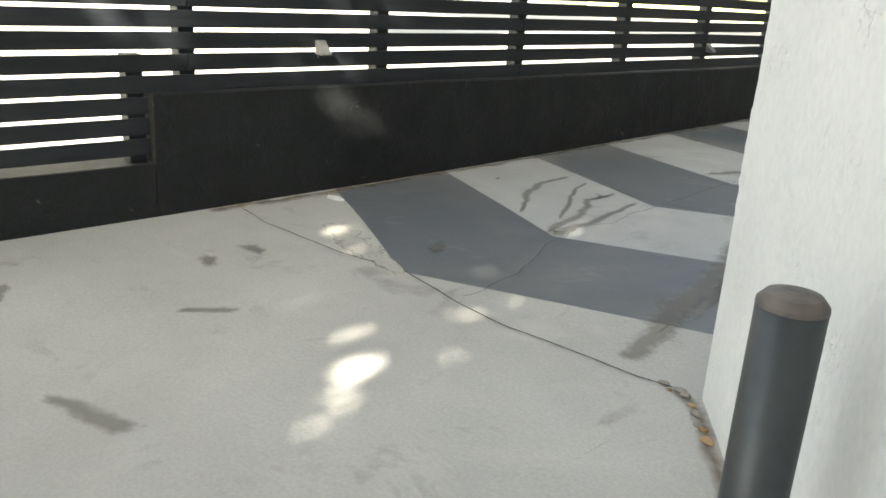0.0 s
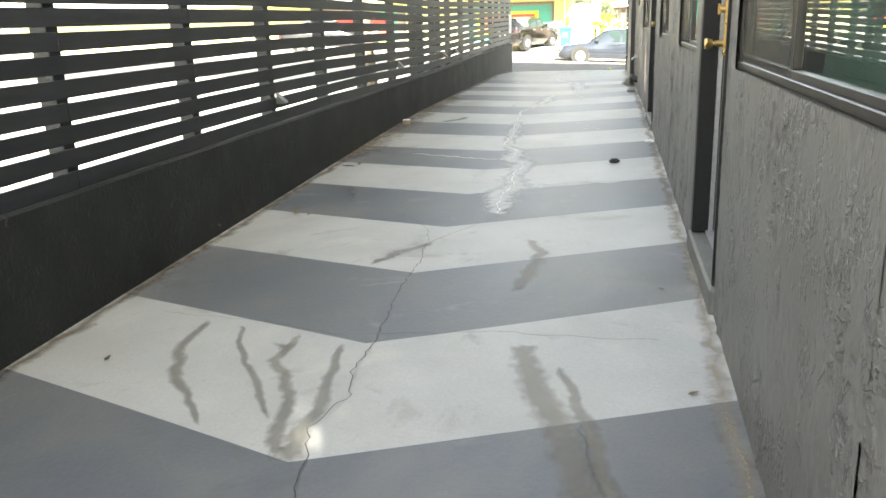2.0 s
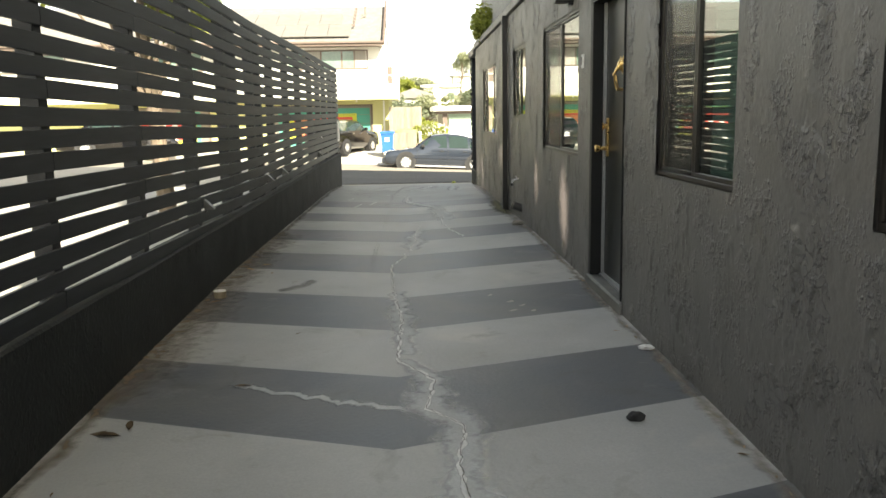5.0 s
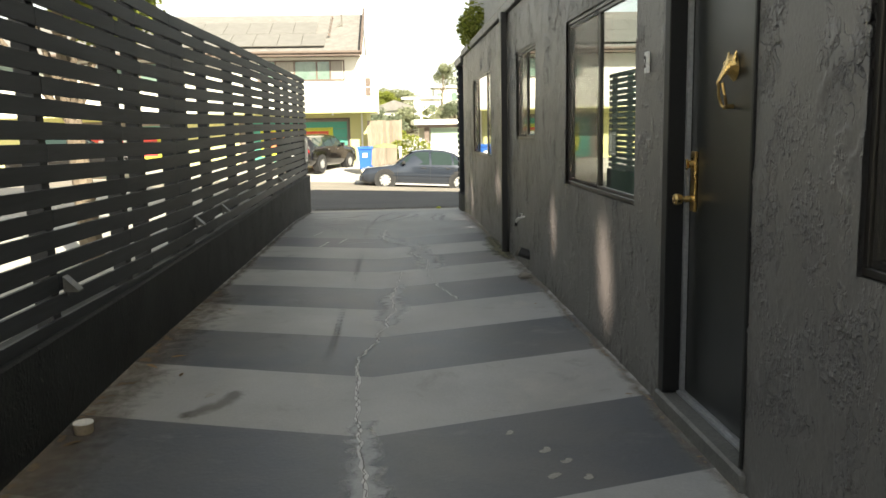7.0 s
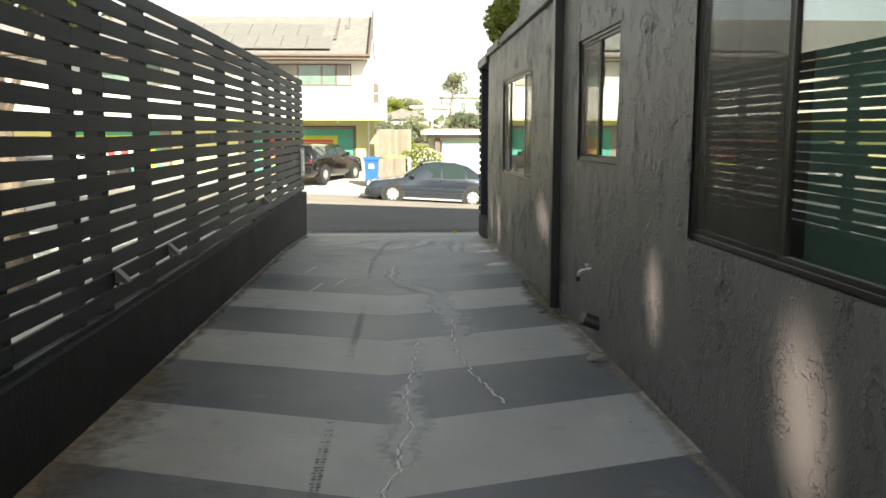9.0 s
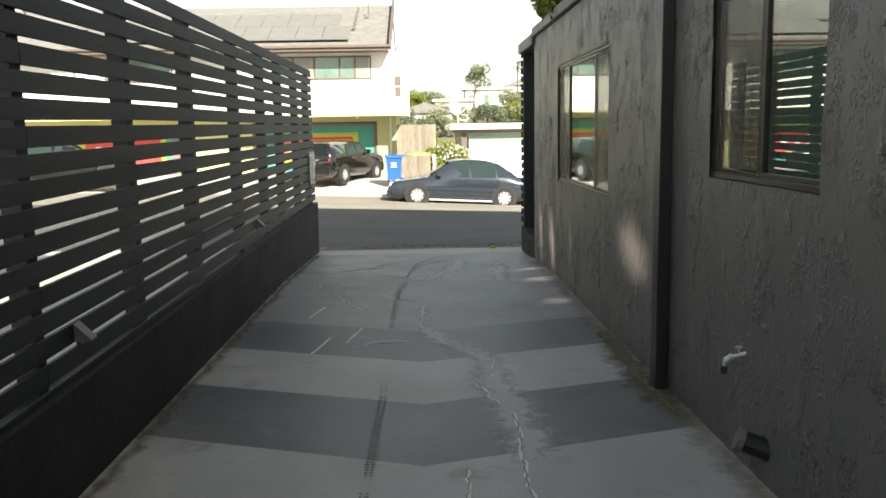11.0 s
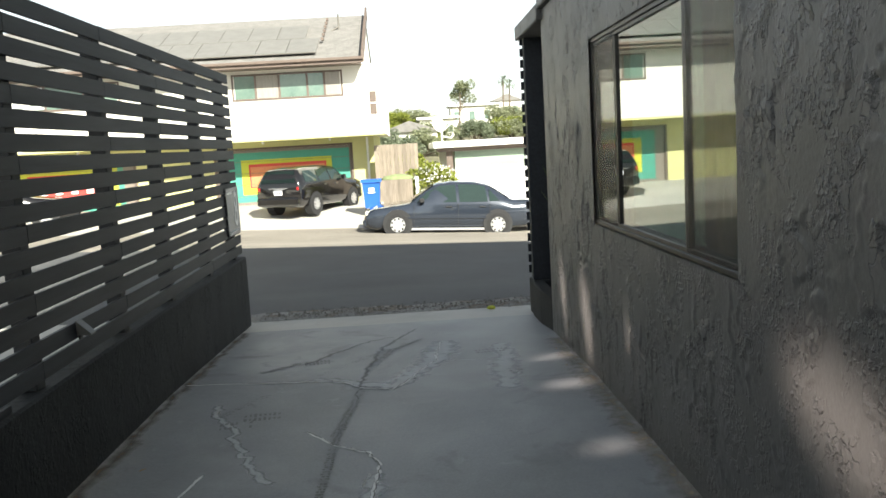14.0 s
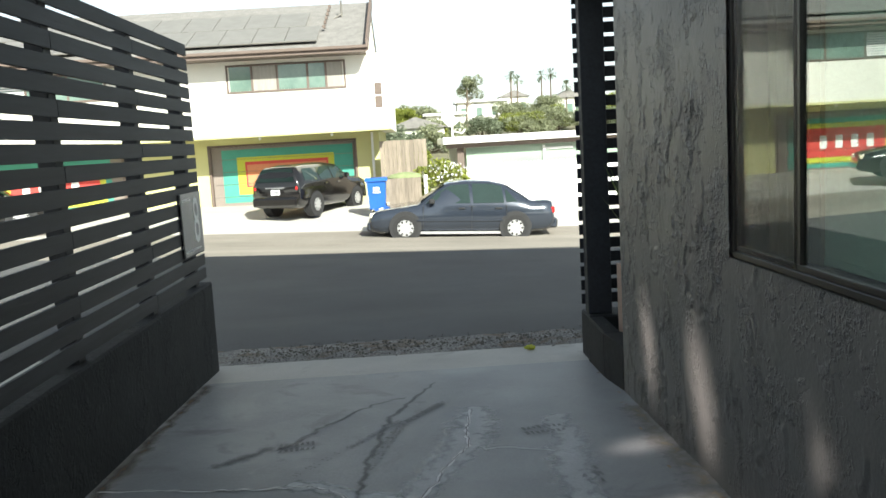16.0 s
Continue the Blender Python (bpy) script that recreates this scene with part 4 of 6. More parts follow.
# ---- the house across the street ----
TEAL = material("teal_paint", (0.07, 0.30, 0.23), 0.7, size=2, amount=0.15)
LIME = material("lime_paint", (0.48, 0.50, 0.05), 0.7, size=2, amount=0.15)
ORANGE = material("orange_paint", (0.60, 0.22, 0.10), 0.7, size=2, amount=0.15)
REDP = material("red_paint", (0.55, 0.06, 0.05), 0.7, size=2, amount=0.15)
GARAGE = material("taupe_garage_door", (0.22, 0.185, 0.16), 0.7, size=2, amount=0.15)
# beige tone stands in for sky reflected in the panels
PANEL = material("solar_panel", (0.19, 0.182, 0.165), 0.4, size=3, amount=0.3, grain=12, grain_amount=0.1)
WHITEP = material("white_paint", (0.78, 0.78, 0.76), 0.6, size=2, amount=0.08)
GREENGLASS = material("pale_green_panel", (0.24, 0.33, 0.25), 0.35, size=0.8, amount=0.3, second=(0.34, 0.42, 0.33), stretch=(0.3, 1, 2))
WOODGREY = material("weathered_fence_wood", (0.24, 0.20, 0.155), 0.85, size=4, amount=0.4, grain=30, grain_amount=0.2, stretch=(1, 1, 0.1), island=0.15)
HOUSEGLASS = material("house_window_glass", (0.10, 0.16, 0.13), 0.06, size=1.2, amount=0.4, second=(0.17, 0.24, 0.20), spec=0.8)

FY, GY = 43.5, 45.0
house = thing("house", "two-storey cream stucco house with a garage under an overhanging upper floor", "house", at=(-5, FY, 0), kind="")
house.location = (0, 0, 0)
part("wall", boxes((-34, -2.0, FY, FY + 9, 2.27, 4.62)), CREAM, house, "cream upper wall")
for x0, x1, z0, z1 in ((-34, -15.9, -0.3, 2.26), (-11.0, -8.22, -0.3, 2.26), (-3.22, -2.45, -0.3, 2.26), (-15.9, -11.0, 1.97, 2.26), (-8.22, -3.22, 1.97, 2.26)):
    part("wall", boxes((x0, x1, GY, GY + 7, z0, z1)), YELLOW, house, "pale yellow lower wall")
part("soffit", boxes((-34, -2.02, FY + 0.1, GY - 0.005, 2.235, 2.268)), YELLOW, house, "yellow soffit under the overhang")
part("downpipe", boxes((-2.72, -2.64, GY - 0.1, GY - 0.02, -0.2, 2.2), bevel=0.01), WHITEP, house, "white downpipe")
part("trim", boxes((-34, -1.98, FY - 0.025, FY + 0.0, 2.22, 2.30)), YELLOW, house)
for x in (-3.9, -6.2, -12.5):
    part("spotlight", boxes((x - 0.04, x + 0.04, FY + 0.2, FY + 0.3, 2.12, 2.22), bevel=0.02), WHITEP, house, "small white spotlight")


def garage_door(x0, x1, inner):
    d = part("garage_door", boxes((x0, x1, GY + 0.10, GY + 0.15, -0.22, 1.96)), GARAGE, house, "sectional garage door painted with nested coloured rectangles")
    zs = [-0.14 + i * 0.42 for i in range(6)]
    for i in range(5):
        part("door_panel", boxes((x0 + 0.01, x1 - 0.01, GY + 0.075, GY + 0.10, zs[i] + 0.004, zs[i + 1] - 0.004), bevel=0.003), GARAGE, d)
    y = GY + 0.0745
    for (a, b, c, e), m in inner:
        bm = bmesh.new()
        for i in range(5):
            lo, hi = max(c, zs[i] + 0.008), min(e, zs[i + 1] - 0.008)
            if hi > lo:
                box(bm, x0 + a, x0 + b, y - 0.003, y, lo, hi)
        part("painted_field", bm, m, d)
        y -= 0.0035
    part("door_frame", boxes((x0 - 0.09, x0, GY - 0.02, GY + 0.12, -0.2, 2.0), (x1, x1 + 0.09, GY - 0.02, GY + 0.12, -0.2, 2.0), (x0 - 0.09, x1 + 0.09, GY - 0.02, GY + 0.12, 1.965, 2.03), bevel=0.006), BROWN_TRIM, house, "brown garage door frame")


garage_door(-8.13, -3.31, [((0.35, 4.76, 0.08, 1.86), TEAL), ((0.85, 4.12, 0.34, 1.60), LIME), ((1.12, 3.92, 0.58, 1.44), REDP), ((1.18, 3.86, 0.62, 1.34), ORANGE)])
garage_door(-15.8, -11.1, [((0.3, 4.3, 0.10, 1.80), TEAL), ((0.6, 4.1, 0.25, 1.62), LIME), ((0.9, 3.9, 0.45, 1.45), REDP)] + [((1.3 + i * 0.55, 1.55 + i * 0.55, 0.75, 1.2), WHITEP) for i in range(4)])


def house_window(x0, x1, z0, z1, cuts, label, shutter=False):
    w = part("window", boxes((x0, x1, FY - 0.03, FY + 0.02, z0, z0 + 0.06), (x0, x1, FY - 0.03, FY + 0.02, z1 - 0.06, z1), (x0, x0 + 0.06, FY - 0.03, FY + 0.02, z0 + 0.06, z1 - 0.06),
                             (x1 - 0.06, x1, FY - 0.03, FY + 0.02, z0 + 0.06, z1 - 0.06), *[(c - 0.035, c + 0.035, FY - 0.03, FY + 0.02, z0 + 0.06, z1 - 0.06) for c in cuts], bevel=0.004), BROWN_TRIM, house, label)
    edges = [x0 + 0.06, *cuts, x1 - 0.06]
    for i, (a, b) in enumerate(zip(edges, edges[1:])):
        part("pane", boxes((a + 0.036, b - 0.036, FY - 0.012, FY - 0.006, z0 + 0.062, z1 - 0.062)), HOUSEGLASS if (i % 3) != 1 or shutter else CURTAIN, w)
        if shutter and i % 3 == 0:
            part("shutter_slats", boxes(*[(a + 0.04, b - 0.04, FY - 0.028, FY - 0.014, z0 + 0.09 + k * 0.075, z0 + 0.14 + k * 0.075) for k in range(10)]), WHITEP, w, "white shutter slats")


CURTAIN = material("pale_curtain", (0.33, 0.31, 0.27), 0.8, size=3, amount=0.3, stretch=(6, 1, 0.3))
house_window(-7.05, -3.30, 3.60, 4.48, (-6.25, -5.45, -4.50, -3.92), "brown-framed sliding window band")
house_window(-14.5, -10.8, 3.60, 4.48, (-13.3, -12.0), "brown-framed window with white shutters", True)
house_window(-20.5, -17.0, 3.60, 4.48, (-19.3, -18.0), "brown-framed window with white shutters", True)
for z in (2.93, 3.34):
    part("vent_window", boxes((-2.42, -2.20, FY - 0.02, FY + 0.01, z, z + 0.36), bevel=0.005), BROWN_TRIM, house, "small dark side window")

EAVE, RIDGE = (42.75, 4.74), (48.0, 6.95)
bm = bmesh.new()
prism(bm, [(EAVE[0], EAVE[1] - 0.12), (EAVE[0], EAVE[1]), RIDGE, (53.2, 4.74), (53.2, 4.62), (RIDGE[0], RIDGE[1] - 0.14)], "x", -34, -2.58)
roof = part("roof", bm, ROOF, house, "grey shingle roof")
part("fascia", boxes((-34, -2.55, EAVE[0] - 0.04, EAVE[0] - 0.002, 4.60, 4.80), (-34, -2.60, EAVE[0], FY, 4.595, 4.618)), BROWN_TRIM, house, "brown fascia board")
part("gutter", boxes((-34, -2.50, EAVE[0] - 0.13, EAVE[0] - 0.042, 4.70, 4.80), bevel=0.02), BROWN_TRIM, house, "brown gutter")
bm = bmesh.new()
prism(bm, [(EAVE[0], 4.62), (EAVE[0], 5.0), (RIDGE[0], 7.25), (RIDGE[0], 6.8)], "x", -2.575, -2.50)
part("rake_board", bm, BROWN_TRIM, house, "dark raised board at the roof's end")
bm = bmesh.new()
prism(bm, [(FY, 4.6), (FY + 9, 4.6), (RIDGE[0], 6.8)], "x", -2.7, -2.62)
part("gable", bm, CREAM, house)
slope = Vector((0, RIDGE[0] - EAVE[0], RIDGE[1] - EAVE[1])).normalized()
up = Vector((0, -slope.z, slope.y))
for r in range(2):
    for i in range(10):
        x = -5.1 - i * 1.02 - (0.5 if r else 0)
        if r == 0 and i > 3:
            s0 = 0.9
        base = Vector((0, *EAVE)) + slope * (0.55 + r * 1.75) + up * 0.10
        bm = bmesh.new()
        m = Matrix(((1, 0, 0, 0), (0, slope.y, up.y, 0), (0, slope.z, up.z, 0), (0, 0, 0, 1)))
        box(bm, x, x + 1.0, 0, 1.70, 0, 0.045, 0.004, Matrix.Translation(base) @ m)
        part("solar_panel", bm, PANEL, roof, "solar panel with sky reflection in its beige colour")
bm = bmesh.new()
tube(bm, (-3.5, 46.2, 6.1), (-3.5, 46.2, 6.75), 0.035, sides=8)
tube(bm, (-3.5, 46.2, 6.3), (-3.9, 46.0, 6.05), 0.03, sides=8)
part("vent_pipe", bm, POSTM, roof, "grey roof vent pipe")
part("vent_row", boxes(*[(-4.02, -3.94, 44.5 + 0.5 * k, 44.7 + 0.5 * k, 5.62 + 0.21 * k, 5.72 + 0.21 * k) for k in range(6)]), BROWN_TRIM, roof)

# ---- gate, bins and bush between the houses ----
gate = thing("wooden_gate", "tall weathered grey-brown board gate between the buildings", "gate", at=(-1.75, 44.2, -0.2))
gate.location = (0, 0, 0)
x = -2.42
rng = random.Random(5)
while x < -0.98:
    w = 0.14
    part("board", boxes((x + 0.003, x + w - 0.003, 44.2, 44.225, -0.3, 1.86 + rng.uniform(-0.01, 0.01)), bevel=0.002), WOODGREY, gate)
    x += w
part("rail", boxes((-2.42, -0.98, 44.227, 44.27, 0.2, 0.3), (-2.42, -0.98, 44.227, 44.27, 1.5, 1.6), bevel=0.003), WOODGREY, gate)

BLUE = material("blue_plastic", (0.02, 0.11, 0.42), 0.45, size=4, amount=0.15)
OLIVE = material("faded_green_cloth", (0.22, 0.26, 0.12), 0.9, size=6, amount=0.5)
wb = thing("wheelie_bin", "blue plastic recycling bin with a white printed mark", "bin", at=(-2.45, 41.2, -0.17))
bm = bmesh.new()
prism(bm, [(-0.22, 0.06), (0.22, 0.06), (0.30, 0.86), (-0.30, 0.86)], "x", -0.28, 0.28)
for v in bm.verts:
    if v.co.z < 0.2:
        v.co.x *= 0.8
part("bin_body", bm, BLUE, wb)
bm = bmesh.new()
prism(bm, [(-0.34, 0.865), (0.34, 0.865), (0.34, 0.90), (0.1, 0.97), (-0.28, 0.95), (-0.34, 0.90)], "x", -0.32, 0.32)
part("lid", bm, BLUE, wb, "blue hinged lid")
part("mark", boxes((-0.09, 0.09, -0.302, -0.296, 0.60, 0.70), (-0.11, 0.11, -0.299, -0.293, 0.53, 0.565), bevel=0.0), WHITEP, wb, "white printed mark")
for s in (-0.22, 0.22):
    bm = bmesh.new()
    tube(bm, (s - 0.03, 0.2, 0.1), (s + 0.03, 0.2, 0.1), 0.1, sides=16)
    part("wheel", bm, TYRE, wb)
pb = thing("planter_box", "weathered brown slatted timber box with green cloth heaped on top", "storage box", at=(-1.62, 41.6, -0.25))
for i in range(10):
    part("board", boxes((-0.48 + i * 0.096, -0.39 + i * 0.096, -0.35, -0.33, 0.0, 0.98), bevel=0.002), WOODGREY, pb)
part("box_sides", boxes((-0.48, -0.46, -0.328, 0.35, 0.0, 0.97), (0.46, 0.48, -0.328, 0.35, 0.0, 0.97), (-0.46, 0.46, 0.33, 0.35, 0, 0.97), (-0.46, 0.46, -0.328, 0.33, 0.88, 0.9)), WOODGREY, pb)
cl = thing("cloth_heap", "faded green cloth and cuttings heaped on the timber box", "cloth", at=(-1.62, 41.6, 0.73))
bm = bmesh.new()
bmesh.ops.create_icosphere(bm, subdivisions=4, radius=1)
for v in bm.verts:
    v.co = Vector((v.co.x * 0.52, v.co.y * 0.34, max(-0.02, v.co.z * 0.15 + 0.03 * noise.noise(v.co * 4)) + 0.01))
part("cloth", bm, OLIVE, cl, smooth=True)
bush = thing("bush", "flowering green bush with pale blossoms beside the gate", "bush", at=(-0.35, 43.4, -0.2))
leaf_cloud("foliage", [(-0.4, 0, 0.6, 0.55, 0.9), (0.2, 0.1, 0.7, 0.6, 0.9), (0.6, 0, 0.4, 0.5, 0.9), (-0.1, 0.1, 1.05, 0.45, 0.8), (-0.7, 0, 0.9, 0.35, 0.9)], 3800, 0.07, LEAF_LIGHT, bush, 21)
leaf_cloud("blossom", [(-0.4, -0.2, 0.9, 0.5, 0.8), (0.2, -0.2, 0.9, 0.55, 0.8)], 260, 0.05, WHITEP, bush, 22, "small pale blossoms")
part("stems", tube(tube(bmesh.new(), (0, 0, -0.1), (-0.3, 0, 0.8), 0.03, 0.01, 6), (0, 0, -0.1), (0.4, 0.1, 0.8), 0.03, 0.01, 6), BARK, bush)
post = thing("gate_post", "white timber post beside the planter box", "post", at=(-0.98, 43.0, -0.25))
part("post_shaft", boxes((-0.06, 0.06, -0.06, 0.06, 0.0, 0.98), bevel=0.01), WHITEP, post)

# ---- the low building on the right across the street ----
low = thing("low_building", "low white building with a flat roof and pale green screen", "building", at=(5, 44, 0))
low.location = (0, 0, 0)
part("wall", boxes((-0.05, 13, 46.5, 47.0, -0.4, 1.6), (12.6, 13, 44.3, 46.5, -0.4, 1.6)), CREAM, low)
part("roof", boxes((-0.35, 13.2, 43.4, 50.0, 1.64, 1.86), bevel=0.01), WHITEP, low, "flat roof with a white fascia")
part("beam", boxes((-0.25, 13.1, 43.6, 43.75, 1.50, 1.638)), BROWN_TRIM, low, "dark brown beam")
part("post", boxes((0.1, 0.32, 43.8, 43.95, -0.5, 1.5), bevel=0.005), BROWN_TRIM, low)
part("screen_panel", boxes((0.40, 13, 43.9, 43.93, 0.85, 1.49)), GREENGLASS, low, "pale green translucent screen")
part("screen_frame", boxes((2.9, 2.98, 43.84, 43.90, 0.85, 1.45), (2.98, 3.9, 43.84, 43.90, 1.30, 1.37)), WHITEP, low)
wf = thing("white_fence", "white-painted fence with a scalloped picket top", "fence", at=(0, 0, 0))
x = 0.36
while x < 13:
    part("picket", boxes((x, x + 0.115, 43.6, 43.625, -0.55 - 0.02 * x, 0.86), (x + 0.03, x + 0.085, 43.6, 43.625, 0.86, 0.95), bevel=0.0), WHITEP, wf)
    x += 0.12
dish = thing("satellite_dish", "white satellite dish with bent arms on the flat roof", "satellite dish", at=(-0.0, 44.2, 1.86))
bm = bmesh.new()
tube(bm, (0, 0, 0), (0, 0, 0.45), 0.03, sides=8)
tube(bm, (0, 0, 0.35), (0.35, -0.25, 0.62), 0.022, sides=8)
tube(bm, (0, 0, 0.2), (0.3, -0.2, 0.12), 0.022, sides=8)
tube(bm, (0.3, -0.2, 0.12), (0.42, -0.2, 0.24), 0.03, 0.02, 8)
part("mount", bm, WHITEP, dish)
bm = bmesh.new()
tube(bm, (-0.10, -0.02, 0.62), (-0.06, -0.06, 0.64), 0.30, 0.24, 24)
part("reflector", bm, WHITEP, dish, "pale dish")

# ---- the hill behind ----
for i, (x, y, w, h, zz) in enumerate([(-9, 120, 7, 3.0, 2.6), (-1, 105, 6, 2.6, 1.0), (10, 150, 8, 3.0, 5.4), (17, 165, 5, 4.0, 6.0), (3, 128, 5, 2.4, 3.2), (26, 160, 8, 3, 6), (-20, 150, 9, 3.4, 5), (22, 140, 4, 3.2, 5.4)]):
    hh = thing("house", "distant pale hillside house", "house", "hillside houses", at=(x, y, far_z(x, y) - 0.4))
    part("wall", boxes((-w / 2, w / 2, 0, 6, 0, h + 0.4)), CREAM, hh)
    bm = bmesh.new()
    if i % 2:
        prism(bm, [(-w / 2 - 0.4, h + 0.4), (w / 2 + 0.4, h + 0.4), (0, h + 1.6)], "y", -0.4, 6.4)
    else:
        box(bm, -w / 2 - 0.4, w / 2 + 0.4, -0.5, 6.5, h + 0.4, h + 0.7)
    part("roof", bm, WHITEP if i % 2 == 0 else ROOF, hh)
    for k in range(3):
        part("window", boxes((-w / 2 + 0.5 + k * w / 3.2, -w / 2 + 1.4 + k * w / 3.2, -0.04, 0.0, h * 0.4, h * 0.85)), HOUSEGLASS, hh)

rng = random.Random(31)
spots = [(-12, 92, 5.0, 3.2), (-6, 98, 4.6, 3.4), (-1.5, 84, 4.4, 2.2), (2, 112, 5.5, 4.2), (7, 116, 5.2, 4.4), (12, 118, 5.4, 4.0), (17, 122, 5.8, 4.4), (-9, 135, 6.5, 4.5), (-4, 138, 6, 4.2), (1, 140, 6, 4),
         (21, 116, 6.5, 4.0), (25, 120, 8.5, 4.2), (13, 140, 5.5, 4.2), (30, 125, 7, 5), (-18, 110, 7, 5), (-25, 120, 8, 6), (36, 130, 8, 6), (42, 128, 8, 6)]
spots += [(rng.uniform(-8, 32), rng.uniform(90, 150), rng.uniform(4.5, 7.0), rng.uniform(3.0, 4.4)) for _ in range(16)]
for i, (x, y, h, s) in enumerate(spots):
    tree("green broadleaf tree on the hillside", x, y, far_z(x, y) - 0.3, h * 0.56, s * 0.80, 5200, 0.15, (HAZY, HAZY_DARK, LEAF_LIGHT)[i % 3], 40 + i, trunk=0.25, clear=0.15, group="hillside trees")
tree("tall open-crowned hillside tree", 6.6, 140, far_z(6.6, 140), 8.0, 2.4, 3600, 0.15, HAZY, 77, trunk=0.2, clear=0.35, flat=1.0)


def palm(x, y, h, seed):
    p = thing("palm_tree", "tall fan palm on the hill skyline", "palm tree", "hill palms", at=(x, y, far_z(x, y)))
    part("trunk", tube(bmesh.new(), (0, 0, -0.3), (0.15, 0, h), 0.16, 0.11, 8), BARK, p)
    rng = random.Random(seed)
    bm = bmesh.new()
    for k in range(64):
        a, e = rng.uniform(0, math.tau), rng.uniform(-0.9, 1.1)
        d = Vector((math.cos(a) * math.cos(e), math.sin(a) * math.cos(e), math.sin(e)))
        side = d.cross(Vector((0, 0, 1))).normalized() * 0.07
        o = Vector((0.15, 0, h))
        mid, tip = o + d * 0.8, o + d * 1.25 + Vector((0, 0, -0.25))
        vs = [bm.verts.new(v) for v in (o, mid - side, tip, mid + side)]
        bm.faces.new(vs)
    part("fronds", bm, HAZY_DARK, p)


for x, y, h, seed in [(13.4, 140, 6.9, 1), (14.6, 142, 6.2, 2), (18.1, 141, 6.6, 3), (19.3, 140, 6.9, 4), (21.6, 140, 5.0, 5)]:
    palm(x, y, h, seed)


# ---- the far corner: low curb, slatted street screen, planter ----
screen = thing("slat_screen", "dark slatted screen on a low curb at the street corner", "fence", at=(0, 0, 0))
part("column", boxes((0.0, 0.185, 23.24, 23.36, 0.28, 2.70), bevel=0.006), SLAT, screen)
part("column", boxes((2.9, 3.0, 23.24, 23.36, 0.28, 2.70), bevel=0.006), SLAT, screen)
z = 0.34
while z < 2.66:
    part("slat", boxes((-0.025, 3.0, 23.365, 23.385, z, z + 0.080), bevel=0.002), SLAT, screen)
    z += PITCH
tagged(link_bm("curb_wall", boxes((-0.015, 3.0, 23.16, 23.46, -0.25, 0.28), (-0.03, 0.10, 22.62, 23.16, -0.25, 0.28), bevel=0.012), LOWWALL), "low dark-painted curb wall at the street corner", kind="structure")
bm = bmesh.new()
prism(bm, [(-0.03, 22.62), (0.0, 22.2), (0.10, 22.2), (0.10, 22.62)], "z", -0.25, 0.28)
tagged(link_bm("curb_wall", bm, LOWWALL), "low dark-painted curb wall", kind="structure")
TERRA = material("pinkish_terracotta", (0.42, 0.30, 0.24), 0.8, size=4, amount=0.3)
pot = thing("planter", "tall square pinkish-beige planter on the ground behind the curb", "planter", at=(0.30, 22.75, -0.14))
bm = bmesh.new()
prism(bm, [(-0.15, 0.0), (0.15, 0.0), (0.17, 0.86), (-0.17, 0.86)], "x", -0.15, 0.15)
part("pot_body", bm, TERRA, pot)
part("soil", boxes((-0.13, 0.13, -0.13, 0.13, 0.861, 0.875)), BARK, pot)
bm = bmesh.new()
rng = random.Random(2)
for k in range(15):
    a = rng.uniform(0, math.tau)
    h, r = rng.uniform(0.35, 0.75), rng.uniform(0.08, 0.30)
    o = Vector((math.cos(a) * 0.05, math.sin(a) * 0.05, 0.86))
    side = Vector((-math.sin(a), math.cos(a), 0)) * 0.018
    mid, tip = o + Vector((math.cos(a) * r * 0.4, math.sin(a) * r * 0.4, h * 0.6)), o + Vector((math.cos(a) * r, math.sin(a) * r, h))
    v = [bm.verts.new(p) for p in (o - side, o + side, mid + side, tip, mid - side)]
    bm.faces.new(v)
part("leaves", bm, LEAF, pot, "narrow upright green leaves")

# ---- things on the dark wall ----
pipe = thing("downpipe", "dark-painted square downpipe fixed to the stucco wall", "pipe", at=(-0.01, 16.37, 0))
part("pipe_shaft", boxes((-0.075, -0.005, -0.065, 0.055, 0.13, 2.80), bevel=0.006), BLACKM, pipe)
STONE_GREY = material("gravel", (0.20, 0.185, 0.16), 0.9, size=20, amount=0.5, island=0.5)
tap = thing("garden_tap", "galvanised garden tap with a black outlet on the stucco wall", "tap", at=(-0.012, 15.20, 0.66))
bm = bmesh.new()
tube(bm, (0.02, 0, 0), (-0.08, 0.02, -0.03), 0.014, sides=10)
tube(bm, (-0.06, 0.015, -0.02), (-0.10, 0.03, -0.055), 0.022, 0.02, 12)
tube(bm, (-0.10, 0.03, -0.05), (-0.105, 0.03, -0.09), 0.014, sides=10)
part("tap_body", bm, ALLOY, tap)
part("outlet", tube(bmesh.new(), (-0.105, 0.03, -0.085), (-0.108, 0.03, -0.135), 0.02, sides=12), UNDER, tap, "black outlet cap")
bm = bmesh.new()
tube(bm, (-0.03, 0, 0.0), (-0.03, 0, 0.035), 0.008, sides=8)
tube(bm, (-0.03, 0, 0.035), (-0.03, 0, 0.045), 0.022, sides=12)
part("handle", bm, ALLOY, tap)
tap.scale = (0.72, 0.72, 0.72)
cap = thing("pipe_cap", "grey round cleanout cap on a black pipe stub", "pipe cap", at=(0.0, 14.95, 0.34))
part("stub", tube(bmesh.new(), (0.02, 0, -0.04), (-0.09, 0.03, 0.0), 0.048, sides=20), BLACKM, cap)
part("lid", tube(bmesh.new(), (-0.09, 0.03, 0.0), (-0.115, 0.037, 0.009), 0.055, 0.052, 20), POSTM, cap, "grey screwed lid")

